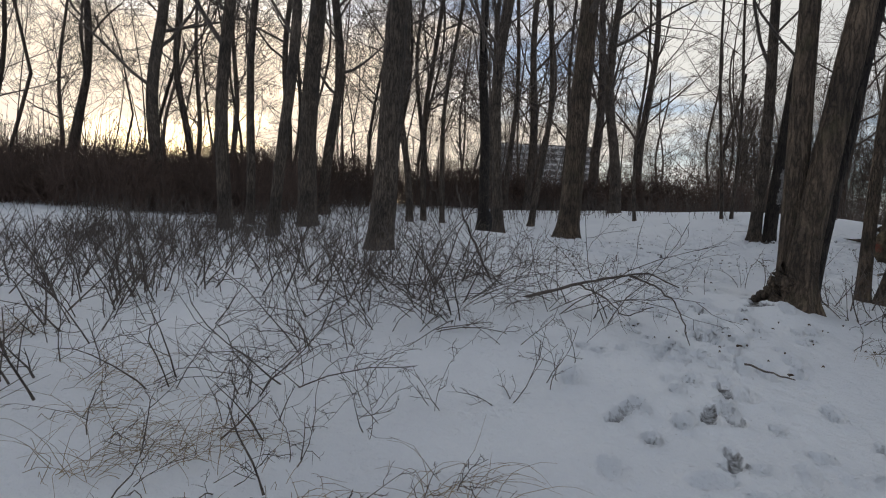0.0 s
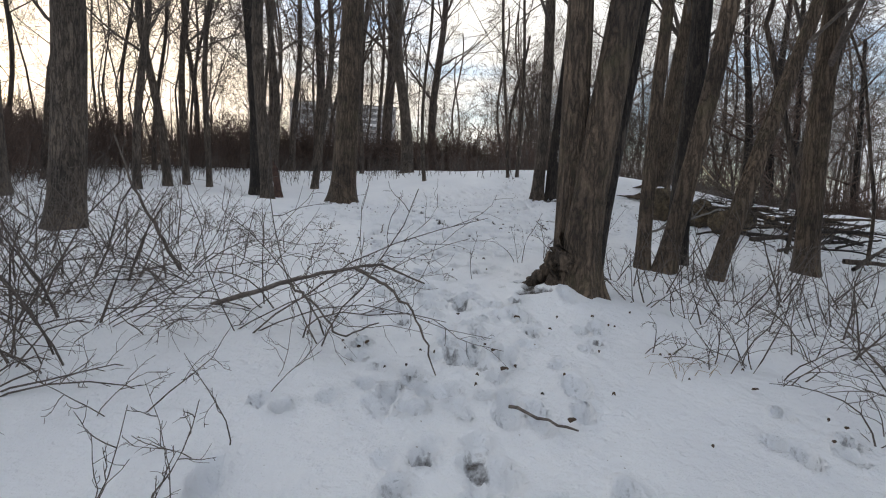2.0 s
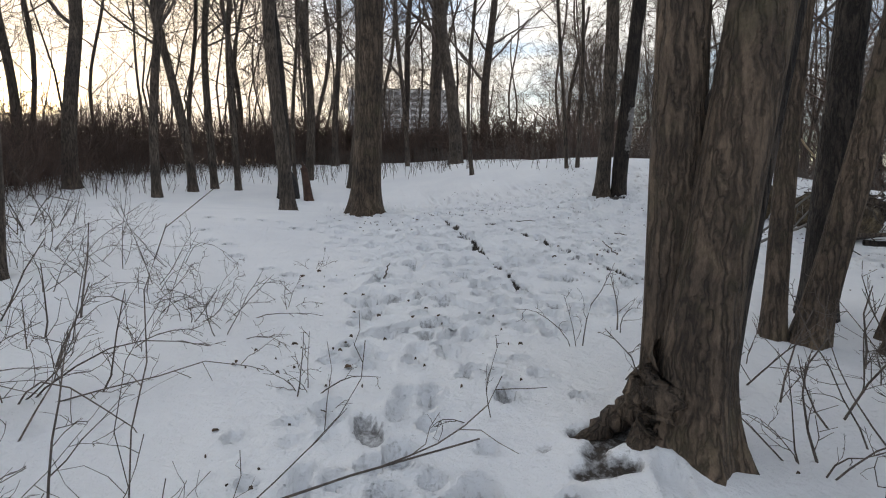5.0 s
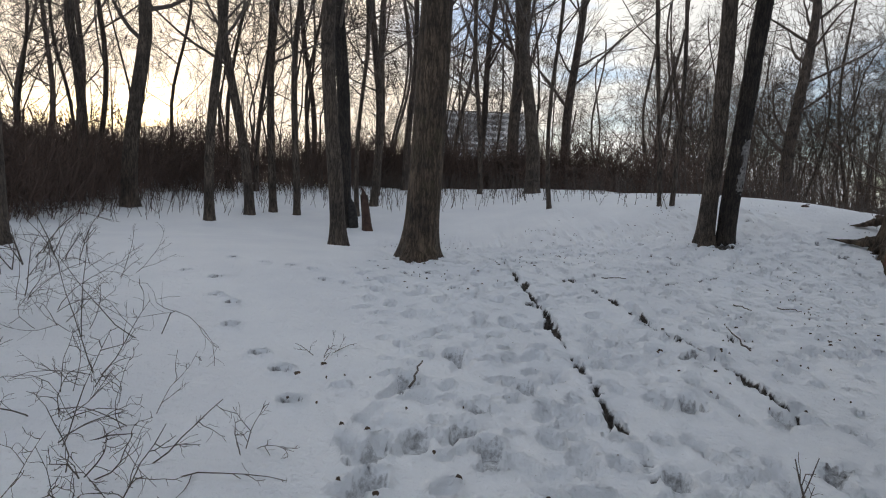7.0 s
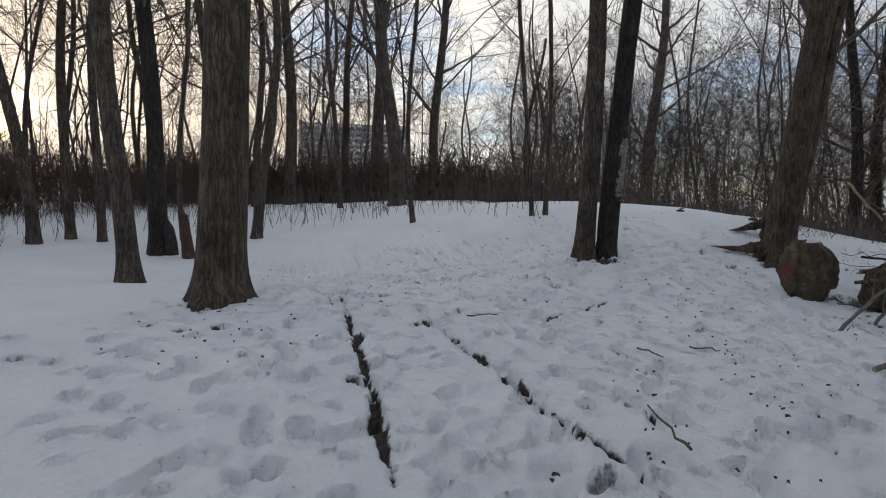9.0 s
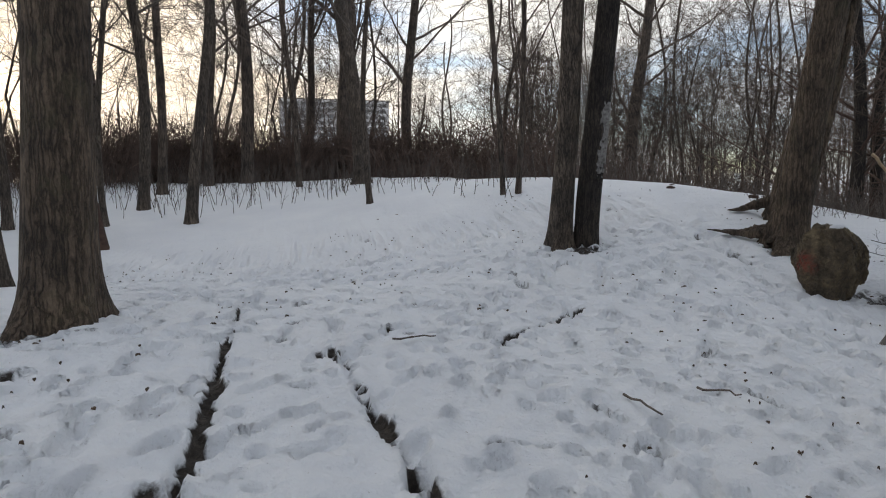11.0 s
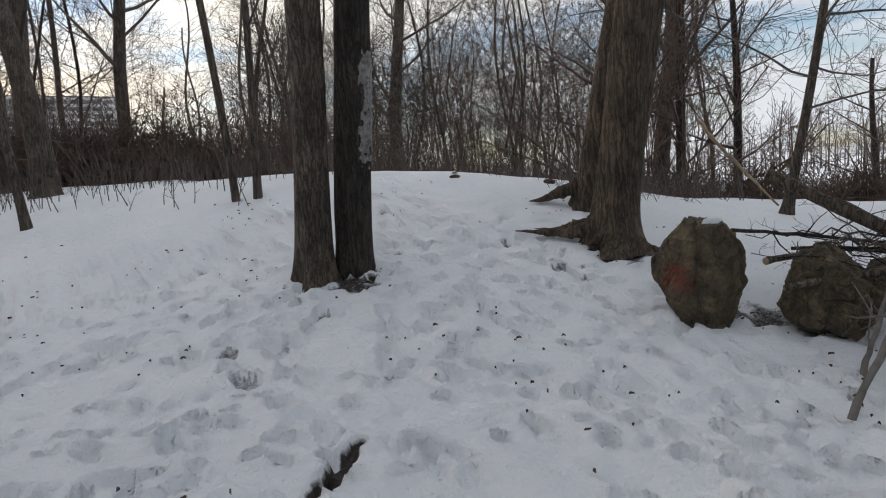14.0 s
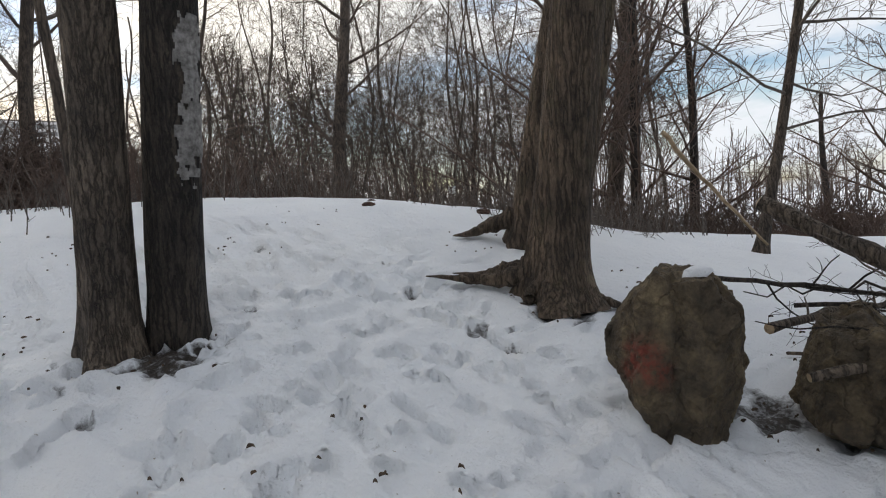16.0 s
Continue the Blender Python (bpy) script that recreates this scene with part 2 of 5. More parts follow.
def rock_material():
    m, nt, b = material("boulder_stone", 0.88)
    co = nt.nodes.new("ShaderNodeTexCoord")
    big = add_node(nt, "ShaderNodeTexNoise", Scale=4.5, Detail=7.0, Roughness=0.7)
    fine = add_node(nt, "ShaderNodeTexNoise", Scale=22.0, Detail=6.0, Roughness=0.75)
    crack = add_node(nt, "ShaderNodeTexVoronoi", Scale=5.0)
    crack.feature = "DISTANCE_TO_EDGE"
    warp = add_node(nt, "ShaderNodeTexNoise", Scale=4.0, Detail=4.0)
    for n in (big, fine, warp):
        nt.links.new(co.outputs["Object"], n.inputs["Vector"])
    tall = nt.nodes.new("ShaderNodeMapping")
    tall.inputs["Scale"].default_value = (1.5, 1.5, 0.4)
    nt.links.new(blend(nt, 0.45, co.outputs["Object"], warp.outputs["Color"], "ADD"), tall.inputs["Vector"])
    nt.links.new(tall.outputs[0], crack.inputs["Vector"])
    col = ramp(nt, big.outputs["Fac"], [(0.3, (0.035, 0.028, 0.02)), (0.46, (0.11, 0.085, 0.058)), (0.58, (0.19, 0.145, 0.09)), (0.72, (0.36, 0.28, 0.17))])
    col = blend(nt, 0.55, col, ramp(nt, fine.outputs["Fac"], [(0.3, (0.3, 0.29, 0.28)), (0.7, (1.25, 1.2, 1.1))]), "MULTIPLY")
    line = ramp(nt, crack.outputs["Distance"], [(0.0, (0.72, 0.7, 0.68)), (0.09, (1, 1, 1))])
    col = blend(nt, 1.0, col, line, "MULTIPLY")
    at_red = nt.nodes.new("ShaderNodeAttribute")
    at_red.attribute_name = "red_paint"
    red = nt.nodes.new("ShaderNodeMath")
    red.operation = "MULTIPLY"
    nt.links.new(at_red.outputs["Fac"], red.inputs[0])
    nt.links.new(ramp(nt, fine.outputs["Fac"], [(0.35, (0, 0, 0)), (0.6, (0.85, 0.85, 0.85))]), red.inputs[1])
    nt.links.new(blend(nt, red.outputs[0], col, (0.26, 0.045, 0.03)), b.inputs["Base Color"])
    h = nt.nodes.new("ShaderNodeMath")
    h.operation = "MULTIPLY_ADD"
    h.inputs[1].default_value = 0.6
    nt.links.new(fine.outputs["Fac"], h.inputs[0])
    nt.links.new(line, h.inputs[2])
    bump(nt, b, h.outputs[0], 1.0, 0.05)
    return m


ROCK = rock_material()

# ---- building tools ----
RNG = np.random.default_rng(7)


def smooth(a, b, v):
    t = np.clip((v - a) / (b - a), 0, 1)
    return t * t * (3 - 2 * t)


def value_noise(x, y, cell, seed):
    """Smooth noise from 0 to 1 on a lattice of that cell size."""
    table = np.random.default_rng(seed).random((128, 128))
    u, v = np.asarray(x, float) / cell + 1000, np.asarray(y, float) / cell + 1000
    i, j = np.floor(u).astype(int), np.floor(v).astype(int)
    fu, fv = u - i, v - j
    fu, fv = fu * fu * (3 - 2 * fu), fv * fv * (3 - 2 * fv)
    at = lambda a, b: table[a % 128, b % 128]
    return (at(i, j) * (1 - fu) + at(i + 1, j) * fu) * (1 - fv) + (at(i, j + 1) * (1 - fu) + at(i + 1, j + 1) * fu) * fv


LAND_X, LAND_Y = (-2, 2.5, 7, 11.5, 16), (2, 6.5, 11, 15.5, 20, 24.5)
LAND = [[-0.02, 0.02, -0.01, 0.0, 0.0], [0.21, 0.36, -0.03, -0.0, 0.01], [0.08, 0.18, 0.2, -0.07, -0.01], [0.34, 0.18, 0.01, -0.1, 0.01], [-0.12, -0.3, 0.15, 0.69, 0.16], [-0.07, -0.03, 0.49, 0.47, -0.14]]


CREST_X = (-60, -25, -12, -6, 0, 5, 9, 12, 14.5, 17.5, 21, 27, 40, 80)
CREST_Y = (44, 42, 40, 37, 35.5, 35.5, 32, 25.5, 23.2, 21, 18.3, 13, 4, -20)


def rise(x, y):
    """The slope that the walk climbs: up to a crest before the far wood, then down behind it."""
    x, y = np.asarray(x, float), np.asarray(y, float)
    up = 0.0892 * (np.clip(y, -14, 34) + 4 * np.tanh(np.clip(y - 34, 0, None) / 4) + 6 * np.tanh(np.clip(y + 14, None, 0) / 6))
    past = np.clip(y - np.interp(x, CREST_X, CREST_Y), 0, None)
    return up - 0.0892 * np.clip(past, 0, np.clip(34 - np.interp(x, CREST_X, CREST_Y), 0, None)) - np.interp(x, (6, 13), (0.9, 1.7)) * np.tanh(past * past / (past + 2.5) / 11)


def flat_z(x, y):
    """The soft swells of the wood floor, without the slope."""
    x, y = np.asarray(x, float), np.asarray(y, float)
    z = -0.25 + 0 * x
    for cy, row in zip(LAND_Y, LAND):
        for cx, rise in zip(LAND_X, row):
            z = z + rise * np.exp(-((x - cx) ** 2 + (y - cy) ** 2) / 14.58)
    return z + 0.5 * np.exp(-((x - 9) ** 2 + (y - 31.5) ** 2) / 36)


def ground_z(x, y):
    """The lie of the land without its small relief."""
    return flat_z(x, y) + rise(x, y)


def gz(x, y):
    return float(ground_z(x, y))


def mesh_of(name, verts, quads, mat, soft=True, tris=None):
    me = bpy.data.meshes.new(name)
    verts = np.asarray(verts, np.float32)
    quads = np.asarray(quads, np.int32).reshape(-1, 4)
    tris = np.zeros((0, 3), np.int32) if tris is None else np.asarray(tris, np.int32).reshape(-1, 3)
    me.vertices.add(len(verts))
    me.vertices.foreach_set("co", verts.ravel())
    me.loops.add(quads.size + tris.size)
    me.loops.foreach_set("vertex_index", np.r_[quads.ravel(), tris.ravel()])
    me.polygons.add(len(quads) + len(tris))
    me.polygons.foreach_set("loop_start", np.r_[np.arange(len(quads)) * 4, quads.size + np.arange(len(tris)) * 3].astype(np.int32))
    me.update(calc_edges=True)
    me.polygons.foreach_set("use_smooth", np.full(len(me.polygons), soft))
    me.materials.append(mat)
    return me


def tubes(P, R, sides):
    """Rings round many paths: P (n, k, 3), R (n, k). Verts and quads."""
    n, k, _ = P.shape
    T = np.gradient(P, axis=1)
    T /= np.linalg.norm(T, axis=-1, keepdims=True) + 1e-9
    ref = np.where(np.abs(T[..., 2:3]) < 0.9, np.array([0, 0, 1.0]), np.array([1.0, 0, 0]))
    U = np.cross(T, ref)
    U /= np.linalg.norm(U, axis=-1, keepdims=True) + 1e-9
    V = np.cross(T, U)
    a = np.arange(sides) / sides * 2 * np.pi
    ring = U[:, :, None] * np.cos(a)[None, None, :, None] + V[:, :, None] * np.sin(a)[None, None, :, None]
    verts = (P[:, :, None] + ring * R[:, :, None, None]).reshape(-1, 3)
    i = np.arange(n)[:, None, None] * k * sides + np.arange(k - 1)[None, :, None] * sides
    s, s2 = np.arange(sides)[None, None], (np.arange(sides)[None, None] + 1) % sides
    quads = np.stack([i + s, i + s2, i + sides + s2, i + sides + s], -1).reshape(-1, 4)
    return verts, quads


def joined(pieces):
    verts, quads, at = [], [], 0
    for v, q in pieces:
        verts.append(v)
        quads.append(q + at)
        at += len(v)
    return np.concatenate(verts), np.concatenate(quads)


def children(P, R, L, m, rng, lo, hi, angle, ratio, k, lift, wiggle, thin=0.5, tip=0.3, least=0.0):
    """m side shoots from each path: their paths, radii and lengths."""
    n, kk, _ = P.shape
    u = lo + (hi - lo) * (np.arange(m)[None] + rng.random((n, m))) / m
    f = u * (kk - 1)
    i = np.minimum(f.astype(int), kk - 2)
    w = (f - i)[..., None]
    rows = np.arange(n)[:, None]
    base = P[rows, i] * (1 - w) + P[rows, i + 1] * w
    way = P[rows, i + 1] - P[rows, i]
    way /= np.linalg.norm(way, axis=-1, keepdims=True) + 1e-9
    side = np.cross(way, rng.normal(size=(n, m, 3)))
    side /= np.linalg.norm(side, axis=-1, keepdims=True) + 1e-9
    a = np.radians(angle[0] + (angle[1] - angle[0]) * rng.random((n, m, 1)))
    d = way * np.cos(a) + side * np.sin(a)
    length = L[:, None] * ratio * (1.15 - 0.75 * u) * (0.6 + 0.8 * rng.random((n, m)))
    r0 = np.maximum((R[rows, i] * (1 - w[..., 0]) + R[rows, i + 1] * w[..., 0]) * thin * (0.6 + 0.5 * rng.random((n, m))), least)
    base, d, length, r0 = base.reshape(-1, 3), d.reshape(-1, 3), length.ravel(), r0.ravel()
    pts = [base]
    for s in range(k - 1):
        d = d + np.array([0, 0, lift]) + wiggle * rng.normal(size=d.shape)
        d /= np.linalg.norm(d, axis=-1, keepdims=True)
        pts.append(pts[-1] + d * (length / (k - 1))[:, None])
    taper = np.linspace(1, tip, k)[None]
    return np.stack(pts, 1), np.maximum(r0[:, None] * taper, least * 0.6), length


def part(name, verts, quads, mat, parent, label="", soft=True, tris=None):
    ob = new(name, mesh_of(name, verts, quads, mat, soft, tris))
    ob.parent = parent
    return tagged(ob, label)


def empty(name, x, y, z):
    ob = new(name)
    ob.empty_display_size = 0.2
    ob.matrix_basis = pose(x, y, z)
    return ob


def trunk_mesh(r, lean, h, rng, sides=18, flare=0.7, lobes=5, bend=0.12, top=0.45, rings=26, rough=0.05):
    """Axis, radii and skin of a trunk that stands on the origin, with its roots' flare."""
    z = np.concatenate([np.linspace(-0.12, 0.7, 9), np.linspace(0.7, h, rings - 8)[1:]])
    p1, p2 = rng.random(2) * 6.28
    sway = bend * np.clip(z, 0, 5) / 3
    axis = np.stack([lean[0] * z + sway * 0.5 * np.sin(z * 0.4 + p1), lean[1] * z + sway * 0.5 * np.sin(z * 0.45 + p2), z], -1)
    rad = r * (1 - (1 - top) * np.clip(z / h, 0, 1))
    a = np.arange(sides) / sides * 2 * np.pi
    spread = flare * np.exp(-np.clip(z + 0.12, 0, None) / 0.24)
    lobe = 1 + 0.45 * np.cos(lobes * a + rng.random() * 6) + 0.25 * np.cos(2 * a + rng.random() * 6)
    skin = rad[:, None] * (1 + spread[:, None] * lobe[None] * 0.75)
    ridge = value_noise(np.arange(sides)[None] * 1.0 + 0 * z[:, None], z[:, None] * 1.6 + 0 * a[None], 1.0, int(rng.integers(1e6))) - 0.5
    slow = value_noise(np.arange(sides)[None] / 5 + 0 * z[:, None], z[:, None] + 0 * a[None], 0.9, int(rng.integers(1e6))) - 0.5
    skin = skin * (1 + rough * 2 * ridge + rough * 2.4 * slow)
    verts = np.stack([axis[:, None, 0] + skin * np.cos(a), axis[:, None, 1] + skin * np.sin(a), axis[:, None, 2] + 0 * skin], -1).reshape(-1, 3)
    k = len(z)
    i = np.arange(k - 1)[:, None] * sides
    s, s2 = np.arange(sides)[None], (np.arange(sides)[None] + 1) % sides
    quads = np.stack([i + s, i + s2, i + sides + s2, i + sides + s], -1).reshape(-1, 4)
    return axis, rad, verts, quads


def limbs_mesh(axis, rad, h, rng, first, limbs, subs, twigs, reach=0.32, angle=(35, 70), lift=0.1, least=0.004, spur=0, light=False):
    keep = axis[:, 2] > first - 0.6
    P, R = axis[keep][None], rad[keep][None]
    P1, R1, L1 = children(P, R, np.array([h]), limbs, rng, 0.05, 0.98, angle, reach, 4 if light else 7, lift, 0.11, 0.42, 0.25, least)
    P2, R2, L2 = children(P1, R1, L1, subs, rng, 0.15, 0.97, (25, 65), 0.55, 3 if light else 5, 0.07, 0.2, 0.55, 0.3, least)
    P3, R3, L3 = children(P2, R2, L2, twigs, rng, 0.15, 0.98, (25, 65), 0.55, 2 if light else 4, 0.04, 0.2, 0.55, 0.4, least)
    got = [tubes(P1, R1, 3 if light else 6), tubes(P2, R2, 3 if light else 4), tubes(P3, R3, 3)]
    if spur:
        P4, R4, _ = children(P3, R3, L3, spur, rng, 0.2, 0.98, (25, 60), 0.55, 3, 0.03, 0.2, 0.6, 0.5, least)
        got.append(tubes(P4, R4, 3))
    return joined(got)


def tree(x, y, r, lx=0.0, ly=0.0, h=14.0, seed=0, first=3.0, limbs=14, subs=5, twigs=5, mat=None, label="", group="", sides=18, flare=0.6, bend=0.25, reach=0.3, least=0.005, spur=0, twig_mat=None, category="tree", lift=0.1, angle=(35, 70), light=False):
    rng = np.random.default_rng(1000 + seed)
    ob = empty("tree", x, y, gz(x, y))
    axis, rad, v, q = trunk_mesh(r, (lx, ly), h, rng, sides, flare, int(rng.integers(4, 7)), bend)
    part("trunk", v, q, mat or BARK_GREY, ob)
    if limbs:
        v, q = limbs_mesh(axis, rad, h, rng, first, limbs, subs, twigs, reach, angle, lift, least, spur, light)
        part("crown", v, q, twig_mat or TWIG, ob)
    return tagged(ob, label or "tall bare grey-brown forest tree standing in snow", category, group)

# ---- ground ----
# The dark wet ruts where the snow has melted through, as runs of places.
RUTS = [
    [(3.11, 15.97), (3.14, 14.26), (3.18, 12.84), (3.18, 12.04), (3.18, 11.05), (3.18, 10.40), (3.18, 9.90), (3.17, 9.54), (3.19, 9.24), (3.19, 8.97), (3.17, 8.79)],
    [(3.90, 14.40), (4.12, 12.86), (4.24, 12.21), (4.30, 11.59), (4.35, 11.08), (4.42, 10.60), (4.41, 10.09), (4.43, 9.65)],
    [(5.22, 14.46), (5.50, 14.72), (5.79, 14.93), (6.11, 15.17), (6.43, 15.42)],
    [(4.61, 12.69), (4.90, 12.57)],
    [(4.75, 11.87), (4.92, 11.69), (5.06, 11.52)],
    [(5.67, 11.30), (5.79, 11.07)],
]
RUT_WIDE = [0.034, 0.036, 0.05, 0.034, 0.03, 0.036]
PUDDLES = [(3.04, 16.07, 0.14), (3.61, 15.20, 0.13), (4.45, 15.07, 0.16), (4.56, 14.68, 0.15), (3.80, 14.27, 0.1), (5.44, 12.47, 0.1), (3.07, 12.41, 0.13), (3.68, 12.70, 0.14), (1.36, 14.05, 0.16), (1.65, 13.92, 0.16), (1.93, 13.97, 0.12), (2.46, 7.06, 0.1), (2.08, 6.07, 0.1), (7.2, 18.05, 0.14), (7.9, 17.95, 0.12), (10.14, 15.45, 0.22), (9.65, 14.49, 0.12)]
# Deep single prints: along the first trail, and the lone track beside the shrubs.
PRINTS = [(2.47, 7.04), (2.06, 6.97), (1.9, 6.57), (1.82, 6.28), (1.81, 6.1), (2.06, 6.05), (2.09, 6.19), (2.18, 6.3), (2.32, 6.1), (2.51, 6.14), (2.45, 5.91), (2.48, 5.82), (2.43, 5.59), (2.05, 5.61), (1.8, 5.41), (1.8, 5.21), (1.95, 5.29), (2.16, 5.25), (1.63, 6.09), (1.59, 5.94), (2.95, 5.7), (2.83, 5.46), (2.8, 5.65), (2.71, 5.35), (1.28, 5.42), (1.22, 3.65), (1.3, 4.09), (1.44, 4.27), (1.49, 4.67), (1.56, 4.84), (1.55, 3.75), (1.57, 3.95), (1.89, 4.57), (0.97, 3.39), (3.18, 4.28), (3.25, 4.17), (3.61, 4.26), (3.49, 4.14), (2.85, 3.73), (2.31, 3.53), (2.23, 3.94), (3.44, 4.53)]
LONE = [(1.22, 9.57), (1.02, 10.11), (0.76, 10.46), (0.31, 11.13), (0.07, 11.85), (-0.19, 12.14), (-0.47, 12.88), (-0.92, 13.16), (-0.68, 14.08), (-0.17, 13.78), (0.20, 13.69), (0.75, 13.01)]
NEAR = [(1.79, 8.93), (1.81, 8.65), (2.36, 9.52), (2.26, 9.20), (2.70, 9.95), (2.00, 9.11), (2.38, 9.03), (1.91, 9.95), (2.23, 10.58), (4.31, 9.68), (5.43, 12.52)]

TRAIL = [(1.78, 8.86), (1.83, 8.61), (1.74, 8.53), (1.89, 9.85), (2.01, 9.03), (2.16, 8.60), (2.25, 9.17), (2.34, 9.47), (2.38, 9.01), (2.68, 9.88), (2.78, 10.27), (2.41, 8.83), (2.21, 8.32), (2.28, 8.32), (2.52, 8.43), (2.61, 8.64), (1.88, 8.07), (2.00, 8.12), (2.16, 8.08), (2.30, 8.02), (2.48, 8.07), (2.84, 8.57), (2.85, 8.90), (3.04, 8.89), (3.28, 8.79), (3.51, 8.60), (3.40, 8.61), (3.70, 8.90), (3.19, 8.52), (3.02, 8.05), (3.17, 8.16), (2.97, 8.41), (2.85, 8.17), (3.29, 8.37)]
TRAIL += [(3.51, 9.82), (3.36, 9.22), (3.77, 9.80), (4.02, 9.88), (3.95, 10.22), (2.80, 9.54), (2.23, 10.51), (2.59, 11.25), (2.06, 9.60), (1.37, 12.24), (1.42, 12.66), (1.80, 12.00), (1.81, 11.72), (2.12, 12.46), (2.61, 11.16), (2.74, 11.68), (2.51, 11.58), (2.24, 11.39), (1.49, 13.11), (0.50, 13.53), (1.00, 12.93), (6.58, 18.00), (6.31, 17.36), (6.60, 16.97), (6.51, 16.62), (6.45, 16.47), (6.25, 16.63), (7.26, 17.74), (6.44, 17.84), (8.70, 15.40), (7.63, 16.23), (7.63, 15.79), (7.05, 16.14)]


def steps(a, b, gap):
    """Places from a to b, closer near a, wider outside."""
    n = int((b - a) / gap)
    return np.linspace(a, b, n + 1)


def outward(first, gap, far, grow=1.16):
    out = [first + gap]
    while abs(out[-1]) < far:
        gap *= grow
        out.append(out[-1] + gap)
    return out


def build_ground():
    fx, fy = steps(-2.0, 9.6, 0.025), steps(2.4, 18.6, 0.026)
    left = [-v for v in outward(2.0, 0.04, 900)][::-1]
    below = [-v for v in outward(-2.4, 0.04, 900)][::-1]
    xs = np.r_[left, fx, outward(9.6, 0.04, 900)]
    ys = np.r_[below, fy, outward(18.6, 0.04, 900)]
    X, Y = np.meshgrid(xs, ys)
    Z = ground_z(X, Y)
    away = np.hypot(X - 5, Y - 14)
    Z += 0.06 * (value_noise(X, Y, 2.3, 1) - 0.5) * smooth(200, 20, away) + 0.025 * (value_noise(X, Y, 0.7, 2) - 0.5) * smooth(60, 20, away)
    near = smooth(26, 14, away)
    # where people have walked: a corridor first, then the whole clearing
    lane = np.interp(Y, [2, 5, 8, 11, 14, 17], [1.2, 1.8, 2.2, 2.8, 4.2, 5.6])
    corridor = smooth(1.3, 0.3, np.abs(X - lane)) * smooth(9, 7, Y)
    field = smooth(7, 9.5, Y) * smooth(0.9, 2.6, X + 0.12 * (Y - 10)) * smooth(13.5, 10.5, X) * smooth(24, 20, Y)
    trod = np.clip(corridor + field, 0, 1) * near
    rough = (value_noise(X, Y, 0.27, 3) - 0.5) * 0.07 + (value_noise(X, Y, 0.14, 4) - 0.5) * 0.06 + (value_noise(X, Y, 0.085, 5) - 0.5) * 0.03
    Z += trod * rough * (0.1 + 0.75 * smooth(8.0, 12.5, Y)) * (0.5 + 1.0 * value_noise(X, Y, 2.1, 9))
    # snow heaped round the foot of the leaning tree
    Z += 0.1 * np.exp(-((X - 2.95) ** 2 + (Y - 6.42) ** 2) / 0.2)
    Z += 0.13 * np.exp(-((X - 9.33) ** 2 + (Y - 15.72) ** 2) / 0.05)
    # bare: melted-out mud, and in the prints also painted shade
    bare, pit, lip = np.zeros_like(Z), np.zeros_like(Z), np.zeros_like(Z)

    def stamp(px, py, turn, long, wide, deep, dirt_shade=0.0):
        i0, i1 = np.searchsorted(xs, [px - 0.5, px + 0.5])
        j0, j1 = np.searchsorted(ys, [py - 0.5, py + 0.5])
        x, y = X[j0:j1, i0:i1] - px, Y[j0:j1, i0:i1] - py
        u, v = x * math.cos(turn) + y * math.sin(turn), -x * math.sin(turn) + y * math.cos(turn)
        d = np.sqrt((u / wide) ** 2 + (v / long) ** 2)
        pit[j0:j1, i0:i1] = np.minimum(pit[j0:j1, i0:i1], -deep * smooth(1.06, 0.82, d))
        lip[j0:j1, i0:i1] = np.maximum(lip[j0:j1, i0:i1], 0.3 * deep * np.exp(-(((d - 1.3) / 0.22) ** 2)))
        # slush and the shade of the print's walls, both put into the colour
        if dirt_shade:
            bare[j0:j1, i0:i1] = np.maximum(bare[j0:j1, i0:i1], dirt_shade * smooth(1.28, 1.0, d))

    rng = np.random.default_rng(11)
    for n, (px, py) in enumerate(PRINTS):
        long, wide = (0.11, 0.055) if n % 5 == 0 else (0.068, 0.048)
        stamp(px, py, rng.normal(-0.25, 0.3), long, wide, 0.085, 0.47 if n % 3 == 0 else 0.33)
    for f in np.linspace(0, 1, 9):
        stamp(0.8 + 0.2 * f, 3.62 + 0.28 * f, -0.6, 0.07, 0.045, 0.05, 0.44 - 0.1 * f)
    for _ in range(85):
        py = rng.uniform(4.6, 8.6)
        px = np.interp(py, [2, 5, 8, 11], [1.2, 1.8, 2.3, 2.8]) + rng.normal(0, 0.36)
        stamp(px, py, rng.normal(-0.25, 0.4), rng.uniform(0.04, 0.075), rng.uniform(0.035, 0.055), rng.uniform(0.05, 0.09), rng.uniform(0.1, 0.45))
    for n, (px, py) in enumerate(TRAIL):
        long, wide = (0.13, 0.07) if n % 4 == 0 else (0.075, 0.06)
        stamp(px, py, rng.normal(-0.2, 0.35), long, wide, 0.085, 0.42 if n % 6 == 0 else 0.26)
    for px, py in LONE:
        stamp(px, py, rng.normal(0.5, 0.3), 0.075, 0.066, 0.085, 0.5)
    for px, py in NEAR:
        stamp(px, py, rng.normal(-0.2, 0.3), 0.11, 0.075, 0.09, 0.4)
    made = 0
    while made < 2300:
        px, py = rng.uniform(0.5, 11), rng.uniform(2.5, 21)
        on = np.interp(py, [2, 5, 8, 11, 14, 17], [1.2, 1.8, 2.2, 2.8, 4.2, 5.6])
        if py < 8.5 and abs(px - on) > abs(rng.normal(0, 0.5)):
            continue
        if py >= 8.5 and (px < 1.7 + 0.25 * rng.normal() - 0.08 * (py - 10) or (py < 11 and px > 4.9 + rng.normal(0, 0.6))):
            continue
        made += 1
        shoe = rng.random() < 0.28
